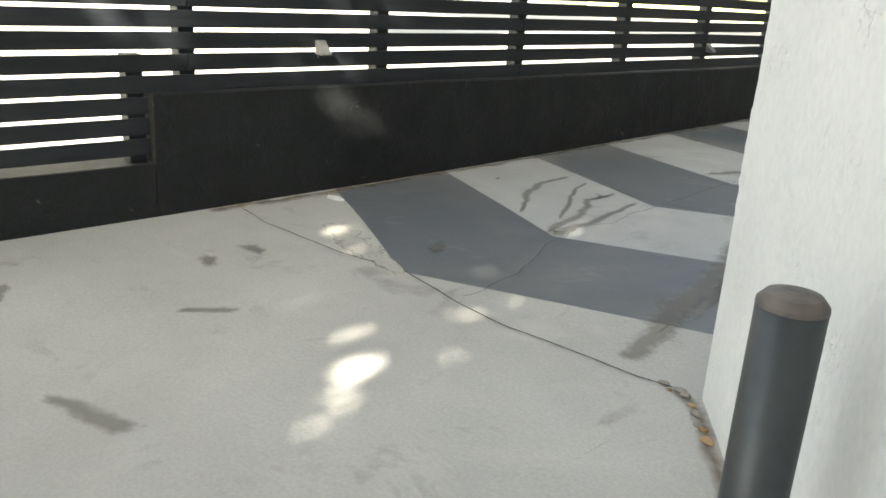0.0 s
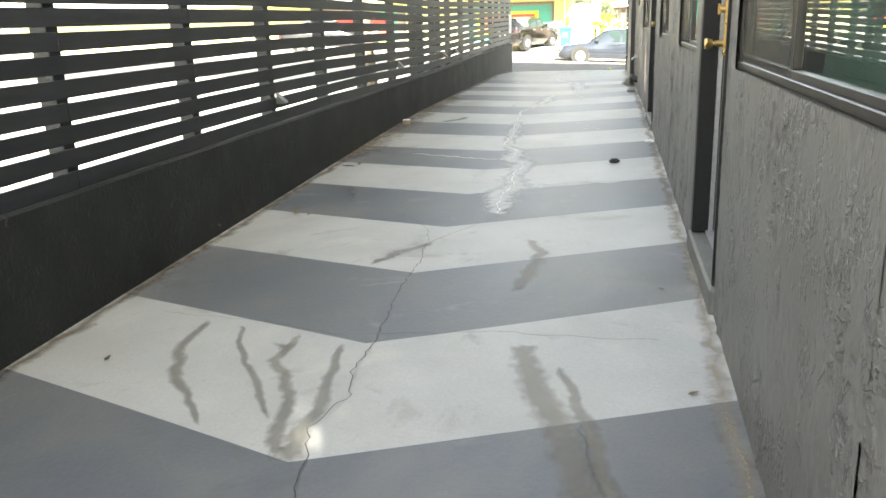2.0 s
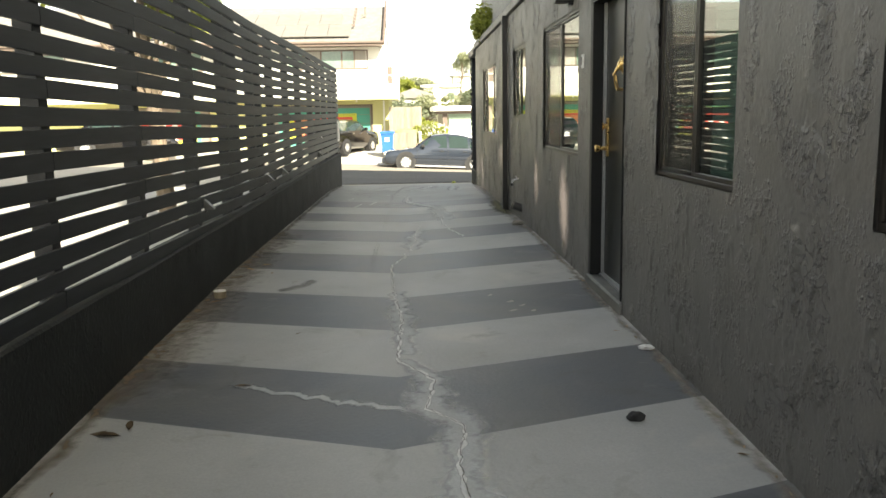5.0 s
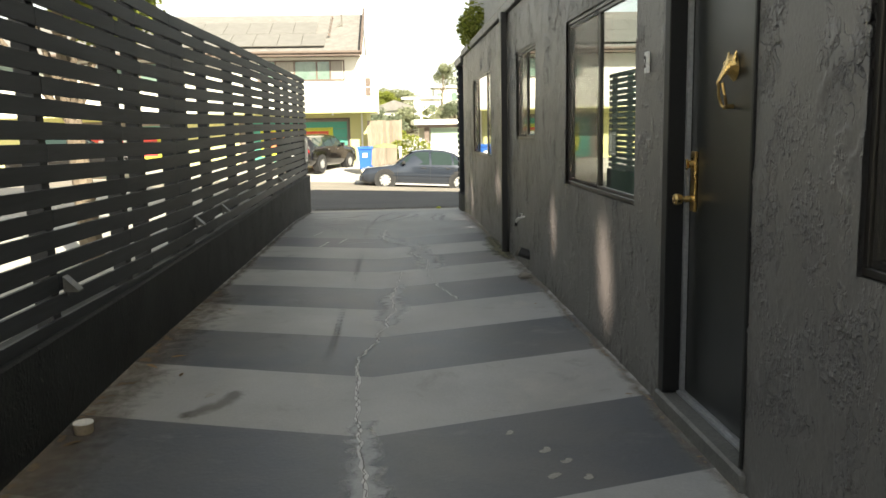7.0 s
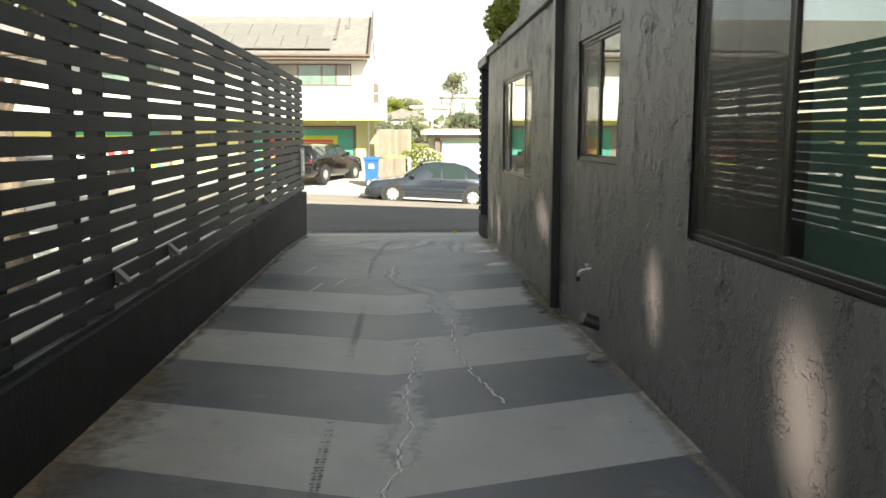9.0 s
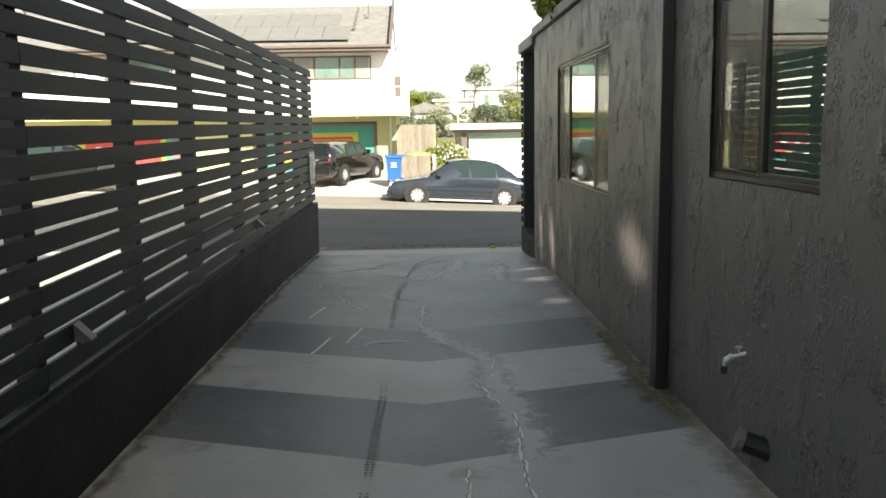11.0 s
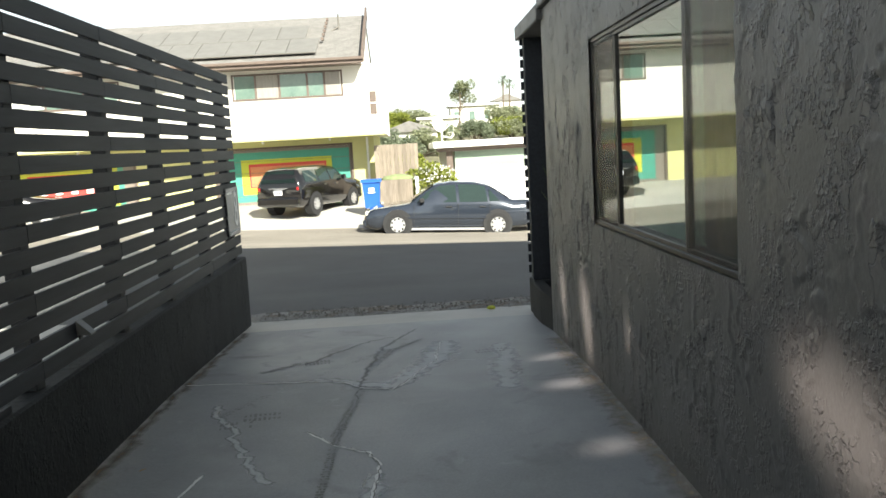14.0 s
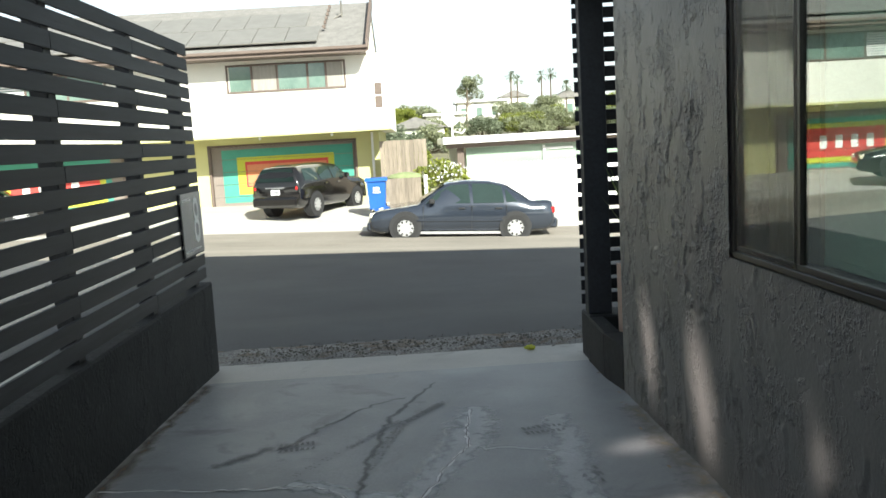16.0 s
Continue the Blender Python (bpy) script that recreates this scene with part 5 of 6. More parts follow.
NUMBER_INK = material("black_ink", (0.015, 0.015, 0.015), 0.6, size=9, amount=0.1)


def lettering(text, size, m, material_, parent, name="numeral", depth=0.002):
    cu = bpy.data.curves.new("text", "FONT")
    cu.body, cu.size, cu.extrude = text, size, depth
    cu.align_x, cu.align_y = "CENTER", "CENTER"
    tmp = bpy.data.objects.new("text", cu)
    scene.collection.objects.link(tmp)
    me = bpy.data.meshes.new_from_object(tmp.evaluated_get(bpy.context.evaluated_depsgraph_get()))
    bpy.data.objects.remove(tmp)
    bpy.data.curves.remove(cu)
    me.transform(m)
    me.materials.clear()
    me.materials.append(material_)
    ob = new(name, me)
    ob.parent = parent
    return ob


bpy.context.view_layer.update()
numplate = thing("number_sign", "small white house number sign reading 2 on the stucco", "sign", at=(-0.02, 11.24, 1.87))
part("sign_plate", boxes((-0.002, 0.014, -0.021, 0.021, -0.052, 0.052), bevel=0.002), WHITEP, numplate)
lettering("2", 0.085, pose(-0.0045, 0, 0, 90, 0, -90) @ Matrix.Diagonal((0.6, 1, 1, 1)), NUMBER_INK, numplate)
lamp = thing("wall_lamp", "black box-shaped outdoor wall lamp, unlit", "wall lamp", at=(-0.01, 11.75, 2.37))
part("lamp_body", boxes((-0.14, 0.01, -0.06, 0.06, 0.0, 0.24), bevel=0.006), BLACKM, lamp)
part("bracket", boxes((-0.03, 0.012, -0.045, 0.045, -0.02, 0.0), bevel=0.002), BLACKM, lamp)
sensor = thing("bell_box", "small pale beige box high on the stucco beside the door", "box", at=(-0.01, 11.3, 2.34))
part("box_body", boxes((-0.04, 0.012, -0.03, 0.03, 0.0, 0.10), bevel=0.006), CREAM, sensor)

# brass knocker, a plain animal head with a drop ring
kn = thing("door_knocker", "brass animal-head door knocker with a drop ring", "door knocker", at=(0.092, 10.42, 1.765))
kn.scale = (0.65, 0.85, 0.82)
bm = bmesh.new()
prof = [(0.0, 0.060, 0.02), (-0.02, 0.052, 0.035), (-0.045, 0.038, 0.032), (-0.07, 0.022, 0.0), (-0.095, 0.014, -0.035), (-0.108, 0.009, -0.05)]
rings = []
for x, r, dz in prof:
    rings.append([bm.verts.new((x, math.cos(a) * r, dz + math.sin(a) * r * 1.05)) for a in [i / 12 * math.tau for i in range(12)]])
for a, b in zip(rings, rings[1:]):
    for i in range(12):
        bm.faces.new((a[i], a[(i + 1) % 12], b[(i + 1) % 12], b[i]))
bm.faces.new(rings[0])
bm.faces.new(rings[-1][::-1])
for s in (-1, 1):
    tube(bm, (-0.015, s * 0.035, 0.06), (-0.012, s * 0.046, 0.105), 0.02, 0.003, 8)
    tube(bm, (-0.045, s * 0.02, 0.055), (-0.05, s * 0.03, 0.04), 0.009, 0.006, 8)
part("head", bm, BRASS, kn, smooth=False)
bm = bmesh.new()
loop = [(-0.085, -0.022, -0.05), (-0.075, -0.036, -0.11), (-0.06, -0.03, -0.155), (-0.055, 0.0, -0.172), (-0.06, 0.03, -0.155), (-0.075, 0.036, -0.11), (-0.085, 0.022, -0.05)]
for a, b in zip(loop, loop[1:]):
    tube(bm, a, b, 0.0085, sides=8)
part("ring", bm, BRASS, kn, "brass drop ring")
part("strike", tube(bmesh.new(), (0.002, 0, -0.165), (-0.045, 0, -0.165), 0.011, 0.013, 12), BRASS, kn, "brass strike stud")

# ---- sign and brackets on the fence ----
SIGNM = material("brushed_grey_sign", (0.20, 0.20, 0.205), 0.45, metal=0.4, size=3, amount=0.2)
sign = thing("address_sign", "grey address sign with a large pale numeral 8", "sign", at=(-2.995, 23.33, 1.16))
part("sign_plate", boxes((-0.006, 0.006, -0.27, 0.27, -0.235, 0.235), bevel=0.003), SIGNM, sign)
lettering("8", 0.50, pose(0.008, 0.10, -0.0, 90, 0, 90) @ Matrix.Diagonal((0.72, 1, 1, 1)), WHITEP, sign)
part("small_text", boxes(*[(0.0065, 0.0085, -0.24 + i * 0.022, -0.226 + i * 0.022, 0.175, 0.195) for i in range(10)], *[(0.0065, 0.0085, -0.24 + i * 0.03, -0.22 + i * 0.03, -0.205, -0.188) for i in range(14)]), WHITEP, sign)
HOODM = material("weathered_grey_metal", (0.12, 0.12, 0.115), 0.5, metal=0.3, size=9, amount=0.3)
for y, z in ((7.42, 0.77), (14.2, 0.80), (15.3, 0.80), (19.38, 0.83), (11.35, 0.80), (3.05, 0.80)):
    b = thing("path_light", "small triangular grey metal fixture fixed to the fence slats", "path light", "fence fixtures", at=(-3.005, y, z))
    bm = bmesh.new()
    prism(bm, [(0.0, 0.05), (0.0, -0.03), (0.075, -0.033), (0.075, -0.024)], "y", -0.035, 0.035)
    part("hood", bm, HOODM, b)
    part("fixing", boxes((0.0, 0.012, -0.02, 0.02, -0.055, -0.032), bevel=0.002), BLACKM, b)

# ---- bollard at the entrance ----
bol = thing("bollard", "dark blue-grey steel bollard with a domed cap beside the white wall", "bollard", at=(0.668, 1.478, -0.10))
bm = bmesh.new()
tube(bm, (0, 0, -0.1), (0, 0, 0.86), 0.057, sides=40)
part("shaft", bm, material("bollard_paint", (0.030, 0.036, 0.040), 0.4, size=5, amount=0.3, grain=40, grain_amount=0.15), bol, smooth=True)
bm = bmesh.new()
for i, (r0, r1, z0, z1) in enumerate([(0.058, 0.057, 0.86, 0.868), (0.057, 0.045, 0.868, 0.882), (0.045, 0.02, 0.882, 0.889)]):
    tube(bm, (0, 0, z0), (0, 0, z1), r0, r1, 40)
part("cap", bm, material("worn_cap_paint", (0.12, 0.10, 0.085), 0.6, size=30, amount=0.6, second=(0.04, 0.04, 0.04)), bol, "worn rusty domed cap")

# ---- balcony rail and hanging plants above the wall ----
rail = thing("balcony_rail", "white metal balcony railing above the dark wall", "railing", at=(0, 0, 0))
RAILM = material("pale_rail_paint", (0.40, 0.41, 0.42), 0.45, size=4, amount=0.15)
part("top_rail", boxes((0.13, 0.17, 12.0, 22.35, 3.88, 3.92), bevel=0.005), RAILM, rail)
part("bottom_rail", boxes((0.13, 0.17, 12.0, 22.35, 3.0, 3.03), bevel=0.005), RAILM, rail)
y = 12.0
while y < 22.4:
    part("baluster", boxes((0.142, 0.158, y, y + 0.016, 3.03, 3.88)), RAILM, rail)
    y += 0.12
vine = thing("hanging_plant", "leafy green plant hanging over the balcony edge", "plant", at=(0, 0, 0))
leaf_cloud("foliage", [(0.0, 20.0 + 0.35 * i, 3.22 - 0.12 * (i % 2), 0.18, 1.4) for i in range(5)] + [(-0.04, 20.4, 3.0, 0.12, 1.6), (-0.03, 21.1, 3.05, 0.1, 1.6)], 1500, 0.045, LEAF_LIGHT, vine, 51, droop=0.4)

# ---- spot lamps added to lay patches of light on wall and floor ----
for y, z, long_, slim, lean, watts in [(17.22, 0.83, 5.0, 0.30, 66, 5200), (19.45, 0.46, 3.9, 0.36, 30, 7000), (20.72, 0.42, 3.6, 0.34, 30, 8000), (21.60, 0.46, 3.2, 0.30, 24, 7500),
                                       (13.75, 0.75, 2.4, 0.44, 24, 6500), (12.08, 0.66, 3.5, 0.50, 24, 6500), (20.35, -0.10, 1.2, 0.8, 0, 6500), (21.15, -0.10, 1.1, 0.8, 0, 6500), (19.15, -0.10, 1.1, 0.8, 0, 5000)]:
    g = new("patch_spot", bpy.data.lights.new("patch_spot", "SPOT"))
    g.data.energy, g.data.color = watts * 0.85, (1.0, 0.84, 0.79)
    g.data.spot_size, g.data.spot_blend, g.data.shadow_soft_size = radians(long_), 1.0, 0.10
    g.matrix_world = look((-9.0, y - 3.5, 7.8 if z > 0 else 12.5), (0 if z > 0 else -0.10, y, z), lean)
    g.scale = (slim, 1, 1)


# ---- cracks, stains and dirt on the floor ----
def wear_material(name, colour, size, threshold, rough=0.8, spread=0.9, soft=0.12, thick=1.0):
    """A thin layer whose coverage breaks up by noise and thins towards its edges."""
    m = material(name, colour, rough, size=6, amount=0.3, grain=90, grain_amount=0.15)
    n, l = m.node_tree.nodes, m.node_tree.links
    uv = n.new("ShaderNodeUVMap")
    uv.uv_map = "across"
    sep = n.new("ShaderNodeSeparateXYZ")
    l.new(uv.outputs[0], sep.inputs[0])
    tc = n.new("ShaderNodeTexCoord")
    t = n.new("ShaderNodeTexNoise")
    t.inputs["Scale"].default_value, t.inputs["Detail"].default_value, t.inputs["Roughness"].default_value = size, 7, 0.65
    l.new(tc.outputs["Object"], t.inputs["Vector"])
    a = n.new("ShaderNodeMath")
    a.operation = "MULTIPLY_ADD"
    a.inputs[1].default_value = spread
    l.new(sep.outputs[0], a.inputs[0])
    l.new(t.outputs[0], a.inputs[2])
    r = n.new("ShaderNodeMapRange")
    r.inputs[1].default_value, r.inputs[2].default_value, r.inputs[4].default_value = threshold, threshold + soft, thick
    l.new(a.outputs[0], r.inputs[0])
    tr = n.new("ShaderNodeBsdfTransparent")
    mx = n.new("ShaderNodeMixShader")
    l.new(r.outputs[0], mx.inputs[0])
    l.new(tr.outputs[0], mx.inputs[1])
    l.new(n["Principled BSDF"].outputs[0], mx.inputs[2])
    l.new(mx.outputs[0], n["Material Output"].inputs[0])
    return m


def ribbon(name, pts, width, mat, lift, label, jitter=0.0, seed=0, step=0.05):
    """A thin strip draped over the floor along a line; width in metres or one per point."""
    rng = random.Random(seed)
    pts = [Vector(p) for p in pts]
    widths = width if isinstance(width, (list, tuple)) else [width] * len(pts)
    line = []
    for (a, b), (w0, w1) in zip(zip(pts, pts[1:]), zip(widths, widths[1:])):
        k = max(1, int((b - a).length / step))
        for i in range(k):
            line.append((a.lerp(b, i / k), w0 + (w1 - w0) * i / k))
    line.append((pts[-1], widths[-1]))
    line = [(p + Vector((rng.uniform(-jitter, jitter), rng.uniform(-jitter, jitter))), w) for p, w in line]
    bm = bmesh.new()
    uvl = bm.loops.layers.uv.new("across")
    rows = []
    for i, (p, w) in enumerate(line):
        d = (line[min(i + 1, len(line) - 1)][0] - line[max(i - 1, 0)][0])
        d = Vector((-d.y, d.x)).normalized() if d.length > 1e-6 else Vector((1, 0))
        row = []
        for k, u in ((-0.5, 0), (-0.2, 0.6), (0, 1), (0.2, 0.6), (0.5, 0)):
            q = p + d * w * k * (rng.uniform(0.92, 1.08) if abs(k) == 0.5 else 1)
            end = 0 if i in (0, len(line) - 1) else 1
            row.append((bm.verts.new((q.x, q.y, floor_z(q.x, q.y) + lift)), u * end))
        rows.append(row)
    for a, b in zip(rows, rows[1:]):
        for i in range(4):
            vs = (a[i], a[i + 1], b[i + 1], b[i])
            f = bm.faces.new([v for v, _ in vs])
            for loop, (_, u) in zip(f.loops, vs):
                loop[uvl].uv = (u, 0)
    me = bpy.data.meshes.new(name)
    bm.to_mesh(me)
    bm.free()
    me.materials.append(mat)
    ob = new(name, me)
    tagged(ob, label, kind="structure")
    return ob


CRACK = wear_material("crack_filler", (0.05, 0.047, 0.042), 60, 0.85, 0.9, soft=0.1)
PATCH = wear_material("pale_crack_patch", (0.62, 0.64, 0.65), 13, 0.80, 0.62, soft=0.42, thick=0.70)
WET = wear_material("old_water_stain", (0.20, 0.18, 0.145), 20, 0.74, 0.5, soft=0.42, thick=0.46)
DIRT = wear_material("brown_dirt", (0.20, 0.155, 0.105), 11, 0.95, 0.95, soft=0.55, thick=0.75)
SAND = wear_material("pale_dirt", (0.34, 0.29, 0.22), 16, 0.98, 0.95, soft=0.5, thick=0.6)
SCUFF = wear_material("tyre_scuff", (0.10, 0.10, 0.105), 18, 0.80, 0.8, soft=0.5, thick=0.42)
WORN = wear_material("worn_paint", (0.52, 0.50, 0.45), 17, 0.96, 0.62, soft=0.10, thick=0.75)

LINES = [
    ([(-1.17, 2.51), (-1.13, 2.56), (-1.15, 2.68), (-1.18, 2.92), (-1.25, 3.1), (-1.37, 3.34), (-1.38, 3.47), (-1.45, 3.68), (-1.37, 3.92), (-1.42, 4.11), (-1.41, 4.4), (-1.43, 4.7), (-1.46, 5.06), (-1.45, 5.46), (-1.49, 5.83), (-1.32, 6.13), (-1.15, 6.40), (-1.15, 6.5)], 0.014),
    ([(-1.48, 5.85), (-1.55, 6.15), (-1.75, 6.5), (-1.95, 6.62)], 0.008),
    ([(-1.15, 6.5), (-1.21, 7.05), (-1.15, 7.35), (-1.19, 7.84), (-1.14, 8.24), (-1.31, 8.47), (-1.26, 8.86), (-1.46, 9.25), (-1.44, 10.09), (-1.52, 11.07), (-1.56, 12.06), (-1.44, 12.46), (-1.45, 12.67), (-1.38, 12.9), (-1.38, 13.2), (-1.32, 13.45), (-1.35, 13.92), (-1.31, 14.39), (-1.25, 15.3)], 0.014),
    ([(-0.79, 13.73), (-0.92, 14.34), (-1.0, 15.06), (-0.96, 15.71), (-0.96, 16.01), (-1.05, 16.29), (-1.13, 16.61), (-0.99, 16.8), (-0.98, 17.12), (-1.09, 17.35), (-1.3, 17.66), (-1.48, 18.19), (-1.46, 18.7), (-1.44, 19.11), (-1.51, 19.3), (-1.7, 19.45), (-1.9, 19.72)], 0.016),
    ([(-2.96, 20.99), (-2.7, 20.96), (-2.26, 20.9), (-1.89, 20.9), (-1.75, 20.81), (-1.64, 20.65), (-1.4, 20.54), (-1.26, 20.83), (-1.22, 21.01), (-1.07, 21.34), (-1.07, 21.59), (-1.01, 22.04)], 0.018),
    ([(-0.36, 2.8), (-0.37, 2.99), (-0.45, 3.38), (-0.53, 3.75)], 0.014),
    ([(-0.2, 4.42), (-0.47, 4.44), (-0.73, 4.47), (-0.92, 4.51), (-1.16, 4.48), (-1.42, 4.48)], 0.010),
    ([(-2.6, 4.75), (-2.0, 4.62), (-1.55, 4.45)], 0.008),
]
FILLER = wear_material("white_crack_filler", (0.80, 0.81, 0.80), 16, 0.75, 0.9, soft=0.3, thick=0.9)
for i, (pts, w) in enumerate(LINES):
    if i in (2, 3, 4):
        ribbon("crack_filler", pts, 0.038, FILLER, 0.004, "pale broken filler along the crack", 0.012, 40 + i, 0.05)
        w *= 0.7
    ribbon("crack", pts, w * (0.42 if i in (0, 1, 5, 6, 7) else 0.7), CRACK, 0.005, "jagged hairline crack in the painted concrete", 0.009, 60 + i, 0.035)
for i, (pts, w) in enumerate([
        ([(-1.15, 6.45), (-1.21, 7.0), (-1.14, 7.38), (-1.19, 7.84), (-1.14, 8.24), (-1.31, 8.47), (-1.26, 8.86), (-1.46, 9.25)], [0.2, 0.5, 0.45, 0.3, 0.4, 0.45, 0.35, 0.15]),
        ([(-1.40, 9.3), (-1.44, 10.09), (-1.50, 11.0)], [0.2, 0.3, 0.2]),
        ([(-1.38, 12.9), (-1.38, 13.2), (-1.32, 13.45), (-1.35, 13.92), (-1.25, 14.6)], [0.2, 0.35, 0.4, 0.3, 0.1]), ([(-0.93, 15.3), (-0.93, 15.7), (-0.95, 16.1), (-1.02, 16.6), (-0.98, 17.1), (-1.12, 17.45), (-1.32, 17.75), (-1.47, 18.3), (-1.46, 19.0)], [0.35, 0.48, 0.5, 0.5, 0.38, 0.45, 0.4, 0.25, 0.15]), ([(-2.0, 17.6), (-1.77, 17.78), (-1.48, 17.75)], [0.05, 0.16, 0.12]),
        ([(-2.0, 20.95), (-1.4, 20.62), (-1.2, 21.1), (-1.03, 21.6), (-0.98, 22.1)], [0.2, 0.3, 0.4, 0.55, 0.3]), ([(-1.07, 21.34), (-0.85, 21.23), (-0.44, 21.08)], [0.10, 0.08, 0.03]),
        ([(-0.62, 20.3), (-0.57, 21.1), (-0.50, 21.8)], [0.3, 0.4, 0.25]),
        ([(-2.6, 20.4), (-2.0, 18.9)], [0.1, 0.1]), ([(-2.35, 9.0), (-1.4, 8.45)], [0.08, 0.14]), ([(-1.1, 7.3), (-0.6, 7.45), (-0.3, 7.4)], [0.2, 0.12, 0.06])]):
    ribbon("crack_patch", pts, w, PATCH, 0.003, "pale smeared repair along a crack", 0.03, 80 + i)
for i, (pts, w) in enumerate([
        ([(-2.29, 4.66), (-2.29, 4.39), (-2.18, 4.11), (-2.02, 3.89), (-1.85, 3.66)], [0.06, 0.10, 0.10, 0.07, 0.03]),
        ([(-2.12, 4.6), (-1.98, 4.31), (-1.77, 4.0), (-1.6, 3.7)], [0.04, 0.05, 0.06, 0.03]),
        ([(-1.76, 4.5), (-1.78, 4.2), (-1.60, 3.91), (-1.55, 3.67), (-1.49, 3.46)], [0.05, 0.09, 0.09, 0.11, 0.09]),
        ([(-1.90, 4.4), (-1.80, 4.33), (-1.76, 4.25)], [0.04, 0.09, 0.05]),
        ([(-1.56, 4.40), (-1.49, 4.06), (-1.46, 3.88), (-1.47, 3.68), (-1.44, 3.44)], [0.05, 0.08, 0.10, 0.12, 0.16]),
        ([(-0.79, 4.40), (-0.66, 3.92), (-0.52, 3.42), (-0.47, 3.13), (-0.38, 2.86), (-0.26, 2.5)], [0.16, 0.20, 0.18, 0.24, 0.22, 0.14]),
        ([(-0.62, 4.2), (-0.5, 3.75), (-0.4, 3.3), (-0.33, 3.0)], [0.06, 0.09, 0.10, 0.05]),
        ([(-1.44, 5.88), (-1.61, 5.66), (-1.75, 5.42)], [0.06, 0.14, 0.08]), ([(-0.9, 4.95), (-0.82, 5.2), (-0.8, 5.6), (-0.9, 5.9)], [0.08, 0.15, 0.12, 0.08]), ([(-2.35, 2.10), (-2.26, 2.16), (-2.12, 2.12)], [0.06, 0.16, 0.07]), ([(-1.42, 1.60), (-1.33, 1.62)], [0.05, 0.09]), ([(-1.64, 0.88), (-1.53, 0.92)], [0.07, 0.1]),
        ([(-2.45, 11.15), (-2.25, 11.35), (-2.2, 11.6)], [0.16, 0.22, 0.1]), ([(-1.76, 3.0), (-1.66, 2.8)], [0.12, 0.1]), ([(-2.3, 1.95), (-2.1, 1.85)], [0.14, 0.1]), ([(-1.75, 1.5), (-1.6, 1.75)], [0.08, 0.1]), ([(-1.35, 0.9), (-0.9, 1.0)], [0.1, 0.16]), ([(-2.4, 1.1), (-2.1, 0.9)], [0.1, 0.08])]):
    ribbon("water_stain", pts, w, WET, 0.0045, "brownish dried water run on the concrete", 0.014, 100 + i, 0.07)
TREAD = material("tyre_black_mark", (0.19, 0.192, 0.195), 0.8, size=6, amount=0.3)


def tread_marks(pts, width, seed, gap=0.032, keep=0.75):
    """Broken rows of short dark dashes, as a tyre leaves them, laid across a line."""
    rng = random.Random(seed)
    bm = bmesh.new()
    pts = [Vector(p) for p in pts]
    run = 0.0
    for a, b in zip(pts, pts[1:]):
        d = (b - a).normalized()
        side = Vector((-d.y, d.x))
        for i in range(int((b - a).length / gap)):
            run += gap
            strong = 0.5 + 0.5 * math.sin(run * 1.9 + seed) + rng.uniform(-0.5, 0.3)
            if strong < 1 - keep:
                continue
            for k in (-1, 1):
                c = a + d * (i * gap) + side * k * width * 0.27 + side * rng.uniform(-0.006, 0.006)
                hw, hl = width * rng.uniform(0.10, 0.22), gap * rng.uniform(0.18, 0.34)
                skew = rng.uniform(-0.008, 0.008)
                vs = [c - side * hw - d * (hl + skew), c + side * hw - d * (hl - skew), c + side * hw + d * hl, c - side * hw + d * hl]
                bm.faces.new([bm.verts.new((v.x, v.y, floor_z(v.x, v.y) + 0.0045)) for v in vs])
    me = bpy.data.meshes.new("tyre_marks")
    bm.to_mesh(me)
    bm.free()
    me.materials.append(TREAD)
    tagged(new("tyre_marks", me), "broken dark tyre tread marks on the concrete", kind="stuff")


tread_marks([(-1.74, 12.17), (-1.74, 12.83), (-1.74, 13.56), (-1.72, 14.76), (-1.70, 16.47), (-1.72, 18.26), (-1.71, 19.46), (-1.65, 20.2), (-1.62, 21.11), (-1.45, 21.82), (-1.18, 22.25)], 0.05, 1, keep=0.5)
tread_marks([(-1.72, 19.6), (-1.65, 20.2), (-1.60, 21.11), (-1.44, 21.82), (-1.16, 22.25)], 0.06, 2, 0.014, 0.85)
tread_marks([(-2.5, 20.1), (-2.25, 20.6), (-1.95, 21.1), (-1.45, 21.9)], 0.05, 3, 0.014, 0.8)
for i, (x, y) in enumerate([(-0.55, 20.7), (-0.42, 20.8), (-2.35, 19.9), (-2.2, 20.05), (-0.62, 21.5), (-2.0, 21.5)]):
    tread_marks([(x - 0.12, y), (x + 0.12, y + 0.03)], 0.16, 10 + i, 0.03, 0.8)
for i, (pts, w) in enumerate([([(-1.65, 20.3), (-1.63, 20.8), (-1.61, 21.2), (-1.53, 21.9), (-1.41, 22.3), (-1.2, 22.8)], [0.02, 0.05, 0.07, 0.08, 0.07, 0.03]), ([(-2.14, 21.43), (-1.95, 21.81), (-1.68, 22.23), (-1.41, 22.44)], [0.08, 0.07, 0.05, 0.03]), ([(-2.45, 21.2), (-2.15, 21.55)], 0.16)]):
    ribbon("tyre_smudge", pts, w, SCUFF, 0.004, "faint dark tyre smudge on the concrete", 0.02, 120 + i)
for x, y in ((-2.27, 17.4), (-2.05, 17.7), (-2.45, 18.6)):
    ribbon("paint_scrape", [(x, y), (x + 0.10, y + 0.55)], 0.035, FILLER, 0.0045, "thin pale scrape on the concrete", 0.004, int(y * 10))
